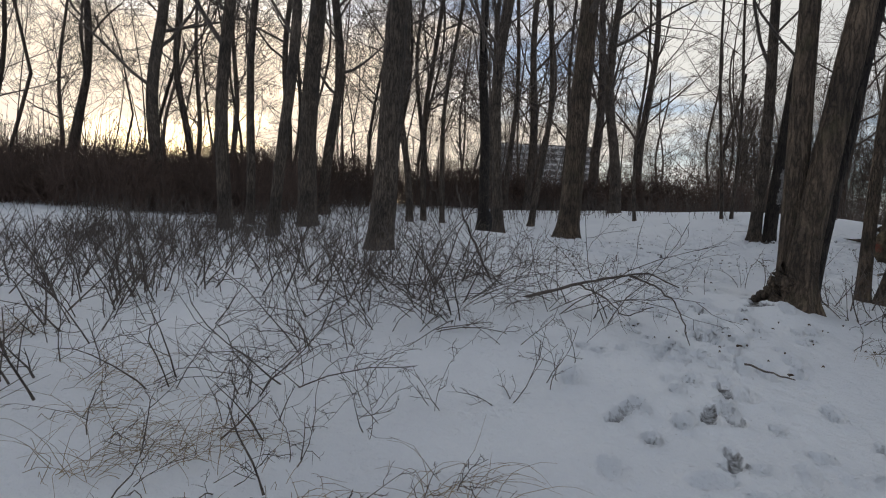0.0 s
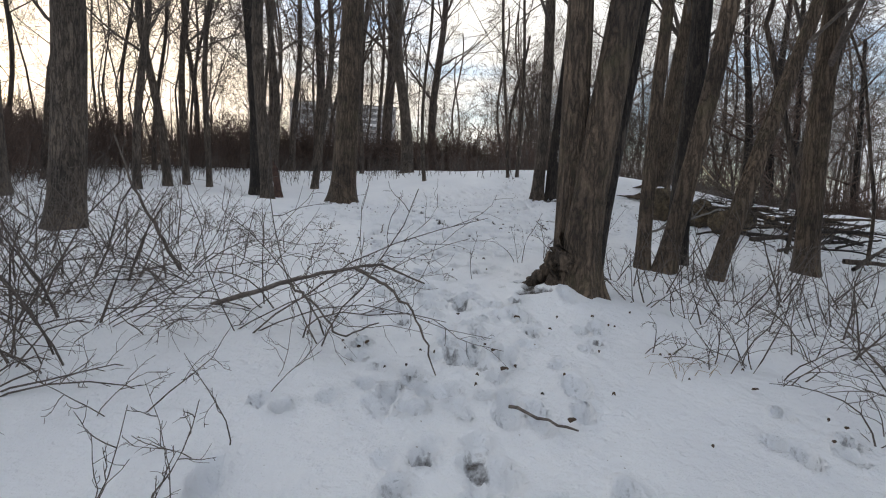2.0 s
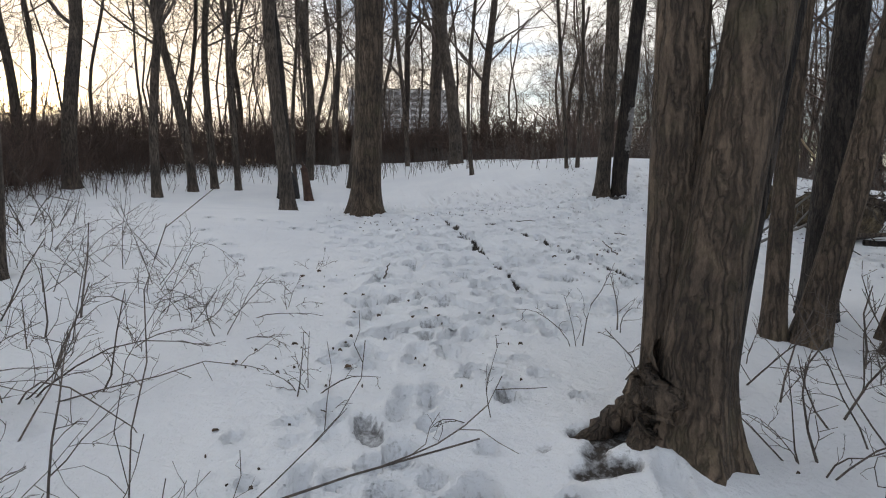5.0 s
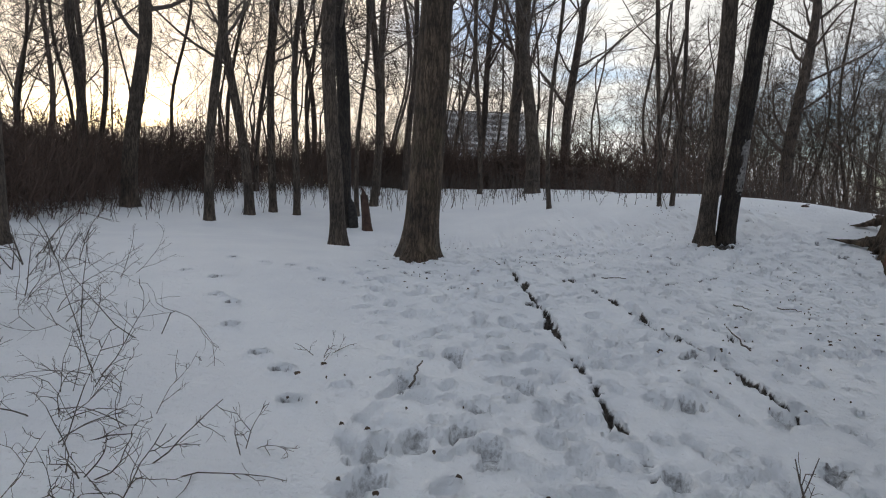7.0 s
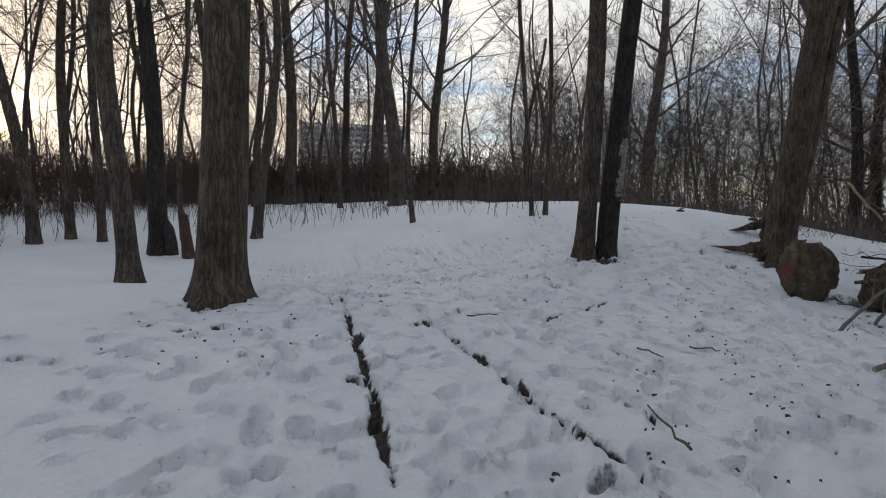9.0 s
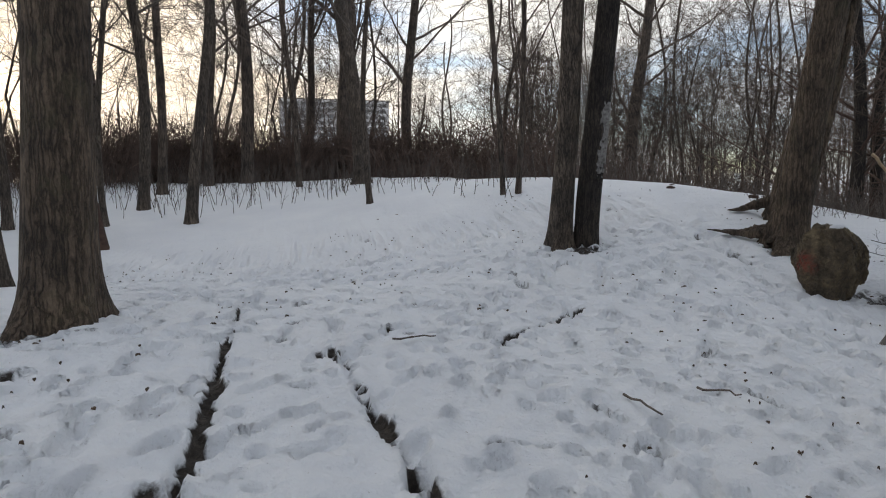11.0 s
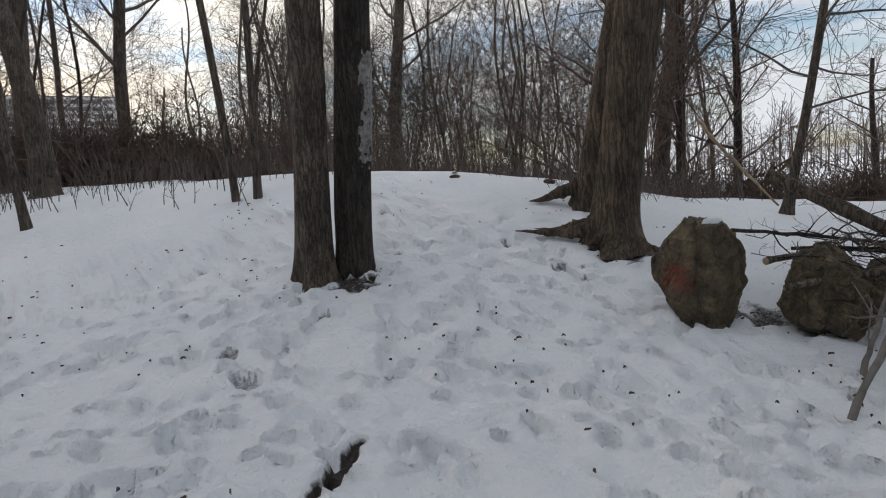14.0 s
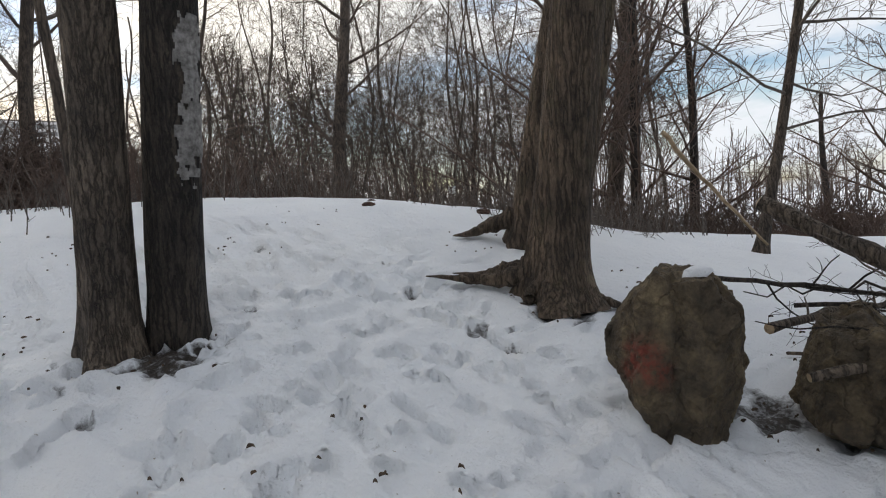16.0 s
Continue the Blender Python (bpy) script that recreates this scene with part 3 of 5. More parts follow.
        stamp(px, py, rng.normal(-0.35, 0.5), (0.13 if shoe else 0.062) * rng.uniform(0.75, 1.2), (0.06 if shoe else 0.05) * rng.uniform(0.75, 1.2), rng.uniform(0.03, 0.085), 0.5 if rng.random() < 0.025 else rng.uniform(0.0, 0.3))
    Z += pit + lip * smooth(-0.03, 0.0, pit)
    dry = bare.copy()
    for run, wide in zip(RUTS, RUT_WIDE):
        for (ax, ay), (bx, by) in zip(run, run[1:]):
            for f in np.linspace(0, 1, max(2, int(math.hypot(bx - ax, by - ay) / 0.05))):
                px, py = ax + f * (bx - ax) + rng.normal(0, 0.012), ay + f * (by - ay)
                w = wide * (0.08 + 1.45 * float(value_noise(px, py, 0.27, 21)))
                i0, i1 = np.searchsorted(xs, [px - 0.3, px + 0.3])
                j0, j1 = np.searchsorted(ys, [py - 0.3, py + 0.3])
                d = np.hypot(X[j0:j1, i0:i1] - px, Y[j0:j1, i0:i1] - py) / max(w, 0.01)
                bare[j0:j1, i0:i1] = np.maximum(bare[j0:j1, i0:i1], smooth(1.5, 0.6, d))
    for px, py, w in PUDDLES:
        d = np.hypot((X - px) * 1.2, Y - py) / (0.75 * w) + 0.9 * (value_noise(X, Y, 0.09, 31) - 0.4)
        bare = np.maximum(bare, 0.68 * smooth(1.0, 0.4, d))
    for px, py, w in ((2.72, 6.5, 0.3), (1.7, 15.0, 0.42), (7.6, 18.0, 0.5), (10.4, 17.2, 0.45), (10.3, 15.5, 0.45)):
        d = np.hypot(X - px, Y - py) / w
        bare = np.maximum(bare, 0.62 * smooth(1.0, 0.3, d + 1.3 * (value_noise(X, Y, 0.1, 33) - 0.5)))
    Z -= 0.06 * smooth(0.25, 0.8, bare) * (bare > dry)
    far_wood = smooth(36, 60, np.hypot(X - 3, Y - 10))
    bare = np.maximum(bare, 0.5 * far_wood * value_noise(X, Y, 1.7, 35))
    j, i = np.meshgrid(np.arange(len(ys) - 1), np.arange(len(xs) - 1), indexing="ij")
    a = j * len(xs) + i
    quads = np.stack([a, a + 1, a + 1 + len(xs), a + len(xs)], -1).reshape(-1, 4)
    me = mesh_of("ground", np.stack([X, Y, Z], -1).reshape(-1, 3), quads, SNOW)
    me.attributes.new("bare", "FLOAT", "POINT").data.foreach_set("value", bare.ravel().astype(np.float32))
    litter = np.clip(0.25 + trod, 0, 1)
    me.attributes.new("litter", "FLOAT", "POINT").data.foreach_set("value", litter.ravel().astype(np.float32))
    tagged(new("ground", me), "trodden woodland snow with footprints and dark muddy ruts", "ground", "", "structure")


build_ground()

# ---- trees by the path ----


def bole(ob, r, lean, h, seed, mat, at=(0, 0), name="trunk", label="", sides=22, flare=0.6, bend=0.2, rough=0.06):
    """One more trunk of a tree that has several."""
    rng = np.random.default_rng(seed)
    axis, rad, v, q = trunk_mesh(r, lean, h, rng, sides, flare, 5, bend, rough=rough, rings=34)
    off = np.array([*at, 0.0])
    return axis + off, rad, part(name, v + off, q, mat, ob, label)


def crown_of(ob, trunks, h, seed, first=3.2, limbs=12, subs=5, twigs=5, least=0.005, reach=0.3, **more):
    rng = np.random.default_rng(seed)
    got = [limbs_mesh(axis, rad, h, rng, first, limbs, subs, twigs, reach, least=least, **more) for axis, rad in trunks]
    part("crown", *joined(got), TWIG, ob)


def roots(ob, runs, seed, mat):
    """Bare roots that run out over the ground, flattened and thinning into the snow."""
    rng = np.random.default_rng(seed)
    ox, oy, oz = ob.location
    for run, r in runs:
        P = np.array(run, float)
        t = np.linspace(0, 1, len(P))
        s = np.linspace(0, 1, 22)
        P = np.stack([np.interp(s, t, P[:, c]) for c in range(3)], -1)
        P[2:-2] = (P[:-4] + P[1:-3] + P[2:-2] + P[3:-1] + P[4:]) / 5
        P[:, :2] += 0.045 * np.stack([np.sin(s * 7 + seed), np.sin(s * 9 + 2 * seed)], -1) * s[:, None] + rng.normal(0, 0.006, (22, 2))
        P[:, 2] += np.array([gz(ox + a, oy + b) for a, b in P[:, :2]]) - oz
        v, q = tubes(P[None], (r * (1 - 0.62 * s) * (1 - 0.75 * s**6) * (1 + 0.12 * rng.normal(size=22)))[None], 10)
        mid = np.repeat(P, 10, 0)
        v[:, 2] = mid[:, 2] + (v[:, 2] - mid[:, 2]) * np.repeat(1.0 - 0.4 * s, 10)
        part("root", v, q, mat, ob)


def leaning_maple():
    """The big leaning tree right beside the trail, with a fork and a knot."""
    ob = empty("tree", 2.98, 6.55, gz(2.98, 6.55))
    a1, r1, _ = bole(ob, 0.145, (0.14, 0.0), 13, 51, BARK_BROWN, (0.13, -0.08), flare=1.35, bend=0.05, sides=40, rough=0.035)
    a2, r2, _ = bole(ob, 0.12, (0.015, 0.02), 12, 52, BARK_BROWN, (0.15, 0.08), flare=0.9, bend=0.08, sides=30, rough=0.035)
    a3, r3, _ = bole(ob, 0.09, (0.14, 0.02), 11, 53, BARK_DARK, (0.36, 0.12), flare=0.6, bend=0.1)
    crown_of(ob, [(a1, r1), (a2, r2), (a3, r3)], 13, 54, 4.0, 9)
    roots(ob, [([(0.08, -0.04, 0.42), (-0.04, 0.0, 0.2), (-0.18, 0.05, 0.07), (-0.34, 0.12, -0.05)], 0.11), ([(0.06, -0.1, 0.36), (-0.06, -0.14, 0.14), (-0.2, -0.18, -0.05)], 0.1)], 55, BARK_BROWN)
    v, q = tubes(np.array([[(0.27, 0.02, 1.5), (0.27, -0.06, 1.56), (0.27, -0.1, 1.6)]]), np.array([[0.065, 0.05, 0.03]]), 12)
    part("knot", v, q, BARK_DARK, ob, "dark healed knot")
    tagged(ob, "large leaning brown-barked tree with forked trunk beside the trail", "tree")


leaning_maple()


def maple_by_ruts():
    ob = empty("tree", 1.76, 15.33, gz(1.76, 15.33))
    a1, r1, _ = bole(ob, 0.27, (0.04, 0.0), 16, 61, BARK_BROWN, flare=0.85, bend=0.06, sides=40, rough=0.035)
    crown_of(ob, [(a1, r1)], 16, 62, 4.4, 12)
    tagged(ob, "thick straight brown-barked tree with flared roots in trodden snow", "tree")


maple_by_ruts()


def twin_dark():
    """Two close trunks, the second blackened and with a peeled pale patch."""
    ob = empty("tree", 7.44, 18.3, gz(7.44, 18.3))
    a1, r1, _ = bole(ob, 0.165, (-0.015, -0.11), 15, 71, BARK_GREY, flare=0.9, bend=0.12, sides=32)
    a2, r2, t2 = bole(ob, 0.175, (0.03, -0.125), 15, 72, BARK_DARK, (0.38, -0.06), flare=0.4, bend=0.06, sides=32)
    crown_of(ob, [(a1, r1), (a2, r2)], 15, 73, 3.6, 9)
    rng = np.random.default_rng(8)
    z = np.linspace(0.95, 2.05, 60)
    axis = np.stack([np.interp(z, a2[:, 2], a2[:, c]) for c in range(2)], -1)
    r = np.interp(z, a2[:, 2], r2)
    ang = np.linspace(-1.75, -0.25, 34)[None] + 0 * z[:, None]
    keep = value_noise(ang * 0.2, z[:, None] + 0 * ang, 0.045, 3) + 0.55 * value_noise(ang * 0.2, z[:, None] * 0.45 + 0 * ang, 0.11, 5)
    keep = keep - 0.55 * np.abs((ang + 1.0) / 0.75) ** 2 - 0.4 * np.abs((z[:, None] - 1.55) / 0.55) ** 4 > 0.42
    rr = r[:, None] * 1.07 + 0.004
    v = np.stack([axis[:, :1] + rr * np.cos(ang), axis[:, 1:] + rr * np.sin(ang), z[:, None] + 0 * ang], -1).reshape(-1, 3)
    i = np.arange(59)[:, None] * 34 + np.arange(33)[None]
    i = i[keep[:-1, :-1]]
    part("peeled_patch", v, np.stack([i, i + 1, i + 35, i + 34], -1), PEELED, ob, "pale peeled bare wood")
    tagged(ob, "twin dark-barked tree, one trunk blackened with peeled patch", "tree")


twin_dark()


def rooted_pair():
    """The two thick trees on the rise, with bare roots over the snow."""
    ob = empty("tree", 10.56, 17.38, gz(10.56, 17.38))
    a1, r1, _ = bole(ob, 0.235, (0.07, -0.14), 14, 81, BARK_BROWN, flare=0.95, bend=0.1, sides=36)
    a2, r2, _ = bole(ob, 0.13, (0.11, -0.15), 13, 83, BARK_BROWN, (0.12, -0.02), flare=0.3, bend=0.1, sides=28)
    crown_of(ob, [(a1, r1), (a2, r2)], 14, 82, 2.6, 10, 6, 6)
    roots(ob, [([(-0.1, 0.05, 0.2), (-0.35, 0.25, 0.08), (-0.55, 0.48, 0.06), (-0.76, 0.68, 0.03)], 0.1), ([(-0.12, 0.1, 0.24), (-0.3, 0.35, 0.1), (-0.5, 0.65, 0.02)], 0.085), ([(0.08, -0.12, 0.22), (0.2, -0.28, 0.05), (0.34, -0.42, -0.03)], 0.085), ([(-0.08, -0.14, 0.2), (-0.16, -0.28, 0.04), (-0.22, -0.42, -0.03)], 0.075), ([(-0.12, -0.06, 0.2), (-0.3, -0.05, 0.04), (-0.45, 0.0, -0.03)], 0.07)], 84, BARK_BROWN)
    tagged(ob, "thick old brown tree with bare roots spreading over snow", "tree")
    ob = empty("tree", 11.44, 18.45, gz(11.44, 18.45))
    a1, r1, _ = bole(ob, 0.22, (0.08, -0.15), 14, 85, BARK_BROWN, flare=0.8, bend=0.1, sides=36)
    crown_of(ob, [(a1, r1)], 14, 86, 2.4, 12, 6, 6)
    roots(ob, [([(-0.12, 0.08, 0.28), (-0.35, 0.3, 0.12), (-0.6, 0.5, 0.0)], 0.12), ([(0.1, 0.2, 0.18), (0.3, 0.5, 0.1), (0.4, 0.7, 0.0)], 0.1)], 87, BARK_BROWN)
    tagged(ob, "thick old brown tree behind its twin on the rise", "tree")


rooted_pair()

# (x, y, radius, lean x, lean y, first limb, seed)
SIDE_TREES = [
    (4.8, 8.24, 0.08, 0.03, 0, 3.4, 1),
    (5.02, 8.15, 0.11, 0.19, -0.04, 3.2, 2),
    (5.6, 8.8, 0.14, 0.03, 0, 2.6, 3),
    (5.54, 7.92, 0.09, 0.3, -0.05, 2.4, 4),
    (5.76, 8.25, 0.07, 0.3, -0.05, 2.6, 5),
    (7.7, 8.9, 0.165, 0.05, 0, 2.4, 6),
]
for x, y, r, lx, ly, first, seed in SIDE_TREES:
    tree(x, y, r, lx, ly, 11 + seed % 3, seed, first, 10, 6, 6, BARK_DARK if seed == 3 else BARK_BROWN, "slanting grey-brown tree in the cluster beside the brush pile", "slanting trees by the brush pile", 24, 0.6, 0.14, 0.32, spur=2)

LEFT_TREES = [
    (-2.06, 10.6, 0.225, 0.085, -0.02, 4.0, 11),
    (-4.89, 15.4, 0.25, -0.04, 0, 4.0, 12),
    (-4.95, 13.1, 0.13, 0.01, 0, 3.2, 13),
    (-6.94, 15.0, 0.18, -0.04, 0, 3.4, 14),
    (-11.4, 19.9, 0.23, -0.09, 0, 3.5, 15),
    (-11.8, 22.8, 0.14, -0.1, 0, 3.0, 16),
    (-16.8, 22.5, 0.18, 0.01, 0, 3.0, 17),
    (-7.0, 16.7, 0.125, -0.01, 0, 3.0, 18),
    (-3.4, 23.4, 0.14, -0.085, 0, 3.0, 19),
]
for x, y, r, lx, ly, first, seed in LEFT_TREES:
    tree(x, y, r, lx, ly, 15, seed, first, 11, 5, 5, BARK_GREY, "tall bare grey-brown tree rising from dense brush", "trees of the dense wood", 20, 0.5, 0.4, spur=1)

MID_TREES = [
    (-3.9, 21.7, 0.12, 0, 0, 3.0, 22),
    (-6.85, 23.5, 0.22, -0.015, 0, 4.0, 23),
    (-8.8, 24.3, 0.15, 0.02, 0, 4.0, 24),
    (-2.98, 24.3, 0.12, 0.0, 0, 3.5, 25),
    (-2.2, 24.0, 0.1, 0.01, 0, 3.0, 26),
    (0.03, 18.2, 0.155, -0.01, 0, 4.5, 27),
    (5.65, 30.4, 0.28, -0.045, 0, 4.0, 28),
    (5.18, 23.65, 0.065, -0.035, 0, 2.0, 29),
    (1.33, 24.1, 0.125, 0.045, 0, 4.0, 30),
    (-0.23, 26.6, 0.14, 0, 0, 3.5, 32),
    (-0.43, 24.2, 0.07, -0.04, 0, 2.6, 33),
    (-9.1, 25.5, 0.09, 0.05, 0, 2.6, 34),
]
for x, y, r, lx, ly, first, seed in MID_TREES:
    tree(x, y, r, lx, ly, 15, seed, first, 13, 5, 5, BARK_GREY, "slender bare tree at the edge of the clearing", "trees round the clearing", 16, 0.55, 0.4, least=0.006, spur=1)

RIM_TREES = [
    (3.6, 31.0, 0.1, -0.04, 0.01, 3.0, 42),
    (1.6, 35.0, 0.25, 0, 0, 4.0, 43),
    (0.36, 33.9, 0.15, 0.01, 0, 4.0, 44),
    (-0.6, 30.6, 0.145, 0.03, 0, 4.0, 45),
    (5.5, 36.8, 0.3, -0.005, 0, 4.0, 46),
    (7.8, 22.05, 0.058, -0.05, 0, 2.0, 47),
    (8.1, 21.95, 0.058, 0, -0.02, 2.0, 48),
    (8.85, 40.3, 0.29, 0.03, 0, 5.0, 49),
    (22.2, 42.2, 0.42, 0.04, -0.04, 5.0, 50),
    (3.83, 40.1, 0.2, 0.08, -0.02, 4.0, 51),
    (23.7, 26.7, 0.3, 0.08, -0.07, 4.0, 52),
]
for x, y, r, lx, ly, first, seed in RIM_TREES:
    tree(x, y, r, lx, ly, 17, seed, first, 15, 5, 5, BARK_FAR, "bare forest tree beyond the clearing", "trees beyond the clearing", 14, 0.5, 0.25, least=0.009, spur=0, twig_mat=TWIG_FAR)

tree(15.3, 17.85, 0.075, 0.13, -0.13, 8.6, 60, 1.3, 24, 8, 7, BARK_GREY, "young slender tree with fine drooping bare branches", "", 16, 0.9, 0.15, 0.3, 0.004, 3, lift=-0.02, angle=(45, 85))


for n, (x, y, r, h) in enumerate([(19.0, 24.2, 0.2, 11.0), (20.6, 23.4, 0.16, 10.0), (21.8, 26.0, 0.22, 12.0), (24.5, 24.0, 0.16, 9.0), (36.0, 22.0, 0.25, 9.0), (40.0, 26.0, 0.2, 8.5)]):
    tree(x, y, r, 0.02 * (n % 3 - 1), 0.0, h, 200 + n, 0.9, 20, 6, 5, BARK_DARK, "dark bushy bare tree beyond the rise", "bushy trees beyond the rise", 10, 0.4, 0.2, 0.42, 0.009, 1, BRUSH, angle=(35, 80), light=True)


def burnt_tree():
    """A dark tree whose charred foot has split, with a red-brown stump beside it."""
    ob = empty("tree", -0.55, 22.3, gz(-0.55, 22.3))
    a1, r1, _ = bole(ob, 0.19, (-0.03, 0.0), 15, 91, BARK_DARK, flare=0.5, bend=0.2)
    crown_of(ob, [(a1, r1)], 15, 92, 4.0, 11)
    v, q = tubes(np.array([[(0.3, -0.1, -0.1), (0.28, -0.08, 0.25), (0.22, -0.05, 0.55), (0.12, 0.0, 0.85)]]), np.array([[0.15, 0.13, 0.12, 0.04]]), 12)
    part("split_foot", v, q, CHAR, ob, "charred split foot")
    tagged(ob, "dark tree with a charred split foot", "tree")
    ob = empty("stump", 0.18, 21.8, gz(0.18, 21.8))
    rng = np.random.default_rng(93)
    axis, rad, v, q = trunk_mesh(0.125, (-0.14, 0), 0.95, rng, 14, 0.5, 5, 0.0, 0.75, 16)
    part("trunk", v, q, RUST, ob)
    v, q = tubes(np.array([[(-0.12, 0, 0.85), (-0.14, 0, 1.0), (-0.2, 0.02, 1.15)]]), np.array([[0.08, 0.05, 0.01]]), 8)
    part("splinter", v, q, RUST, ob)
    tagged(ob, "leaning broken red-brown tree stump in snow", "stump")


burnt_tree()

# ---- the wood behind ----


RIM_X = (-60, -30, -20, -14, -10, -7, -4.5, -2, 1, 5, 12, 18, 30, 50, 70)
RIM_Y = (0, 8, 18, 24.5, 25, 27.5, 31, 34.5, 38.5, 41.5, 45.5, 46.5, 43, 33, 20)


def wood_behind():
    kinds, thin = [], []
    for n in range(7):
        r = (0.06, 0.085, 0.11, 0.14, 0.18, 0.07, 0.09)[n]
        rng = np.random.default_rng(300 + n)
        kinds.append(tree(0, 0, r, rng.normal(0, 0.03), rng.normal(0, 0.03), 13 + n % 4 * 1.6, 300 + n, 2.0 + n % 3, 17, 5, 6, BARK_FAR, "bare tree of the surrounding wood", "trees of the surrounding wood", 8, 0.5, 0.5, 0.3, 0.011, 0, TWIG_FAR, angle=(40, 80), light=True))
    for n in range(6):
        rng = np.random.default_rng(320 + n)
        axis, rad, v, q = trunk_mesh(0.02 + 0.006 * n, (rng.normal(0, 0.06), rng.normal(0, 0.06)), 7 + n, rng, 4, 0.3, 5, 1.1, 0.15, 14)
        thin.append(joined([(v, q), limbs_mesh(axis, rad, 7 + n, rng, 2.4, 13, 5, 4, 0.32, (25, 65), 0.06, 0.006, 0, True)]))
    young = []
    rng = np.random.default_rng(44)
    spots = []
    known = [(t[0], t[1]) for rows in (SIDE_TREES, LEFT_TREES, MID_TREES, RIM_TREES) for t in rows]

    def put(k, n, x, y):
        turn, s = rng.uniform(0, 360), rng.uniform(1.05, 1.55)
        spots.append((x, y))
        if k is thin:
            v, q = k[n % len(k)]
            c, w = math.cos(radians(turn)) * s, math.sin(radians(turn)) * s
            young.append((np.stack([v[:, 0] * c - v[:, 1] * w + x, v[:, 0] * w + v[:, 1] * c + y, v[:, 2] * s + gz(x, y)], -1), q))
            return
        m = pose(x, y, gz(x, y), 0, 0, turn)
        if n < len(k):
            c = k[n]
            c.matrix_basis = m
        else:
            c = copy_thing(k[n % len(k)], m)
        c.scale = (s, s, s)

    for k, count, near_d, far_d in ((kinds, 100, 0, 75), (thin, 190, 0, 56)):
        n = 0
        while n < count:
            x = rng.uniform(-48, 48)
            rim = np.interp(x, RIM_X, RIM_Y)
            y = rim + (rng.random() ** 1.3) * (far_d - 18) + rng.uniform(-3, 0) * (k is thin)
            az, far = math.atan2(x - 4, y - 10), math.hypot(x - 4, y - 10)
            if 9 < x < 18 and y > 36 and rng.random() < 0.75:
                continue
            if 0.98 < az < 1.5 and (far < 60 or rng.random() < 0.7):
                continue
            if any((x - a) ** 2 + (y - b) ** 2 < (1.6 if k is kinds else 0.5) for a, b in known + spots):
                continue
            put(k, n, x, y)
            n += 1
    # the close-set young wood beyond the rise
    for n in range(80):
        x = rng.uniform(17, 38)
        put(thin, n + n % 2, x, np.interp(x, [9, 18, 26, 36], [40, 36, 31, 30]) + 16 * rng.random())
    # behind the start and beside it, to close the place
    for n in range(22):
        az, far = rng.uniform(2.0, 4.4), rng.uniform(9, 32)
        x, y = 2 + far * math.sin(az), 3 + far * math.cos(az)
        put(kinds, 90 + n, x, y)
    for n in range(18):
        put(kinds, 90 + n, rng.uniform(10.5, 24), rng.uniform(-4, 10.5))
    for n in range(26):
        put(thin, 90 + n, rng.uniform(8.6, 20), rng.uniform(4, 11))
    tagged(new("young_wood", mesh_of("young_wood", *joined(young), BARK_FAR)), "many thin young bare trees between the larger ones", "trees", "", "stuff")


wood_behind()


def distant_treeline():
    """The far edge of the wood all round, too far to tell its trees apart."""
    rng = np.random.default_rng(72)
    n = 1900
    az = rng.uniform(0, 2 * np.pi, n)
    far = rng.uniform(58, 115, n) + np.where((az > 0.95) & (az < 1.6), 25, 0)
    az = np.where((az > 0.13) & (az < 0.36) & (rng.random(n) < 0.6), az + 0.3, az)
    base = np.stack([4 + far * np.sin(az), 12 + far * np.cos(az), np.full(n, 0.4)], -1)
    tall = rng.uniform(7, 15, n) * np.where((az > 0.95) & (az < 1.6), 0.75, 1.0)
    P = np.stack([base + np.array([0, 0, 1.0]) * (tall * f)[:, None] + rng.normal(0, 0.25, (n, 3)) * f for f in (0, 0.33, 0.66, 1)], 1)
    R = np.repeat(rng.uniform(0.05, 0.15, (n, 1)), 4, 1) * np.array([1, 0.8, 0.5, 0.15])
    P2, R2, L2 = children(P, R, tall, 6, rng, 0.1, 0.98, (20, 70), 0.36, 2, 0.1, 0.15, 0.5, 0.4, 0.03)
    P3, R3, _ = children(P2, R2, L2, 3, rng, 0.2, 0.98, (20, 70), 0.55, 2, 0.05, 0.2, 0.6, 0.5, 0.022)
    tagged(new("far_woods", mesh_of("far_woods", *joined([tubes(P, R, 3), tubes(P2, R2, 3), tubes(P3, R3, 3)]), TWIG_FAR)), "distant leafless tree line round the woodland", "trees", "", "stuff")


distant_treeline()


def clump(rng, stems, tall, wide, least, m1=4, m2=3, slant=0.3, k=3):
    """A tangle of thin upright stems with side twigs: verts and quads round the origin."""
    n = stems
    base = np.stack([rng.normal(0, wide, n), rng.normal(0, wide, n), np.full(n, -0.05)], -1)
    d = np.stack([rng.normal(0, slant, n), rng.normal(0, slant, n), np.ones(n)], -1)
    length = tall * (0.5 + 0.6 * rng.random(n))
    pts = [base]
    for s in range(3):
        d = d + rng.normal(0, 0.14, d.shape)
        d /= np.linalg.norm(d, axis=-1, keepdims=True)
        pts.append(pts[-1] + d * (length / 3)[:, None])
    P = np.stack(pts, 1)
    R = np.maximum(0.006 + 0.006 * rng.random((n, 1)), least) * np.linspace(1, 0.4, 4)[None]
    P2, R2, L2 = children(P, R, length, m1, rng, 0.1, 0.95, (20, 65), 0.45, k, 0.05, 0.2, 0.6, 0.5, least)
    P3, R3, _ = children(P2, R2, L2, m2, rng, 0.2, 0.95, (20, 65), 0.6, 2, 0.03, 0.2, 0.7, 0.5, least)
    return joined([tubes(P, R, 3), tubes(P2, R2, 3), tubes(P3, R3, 3)])


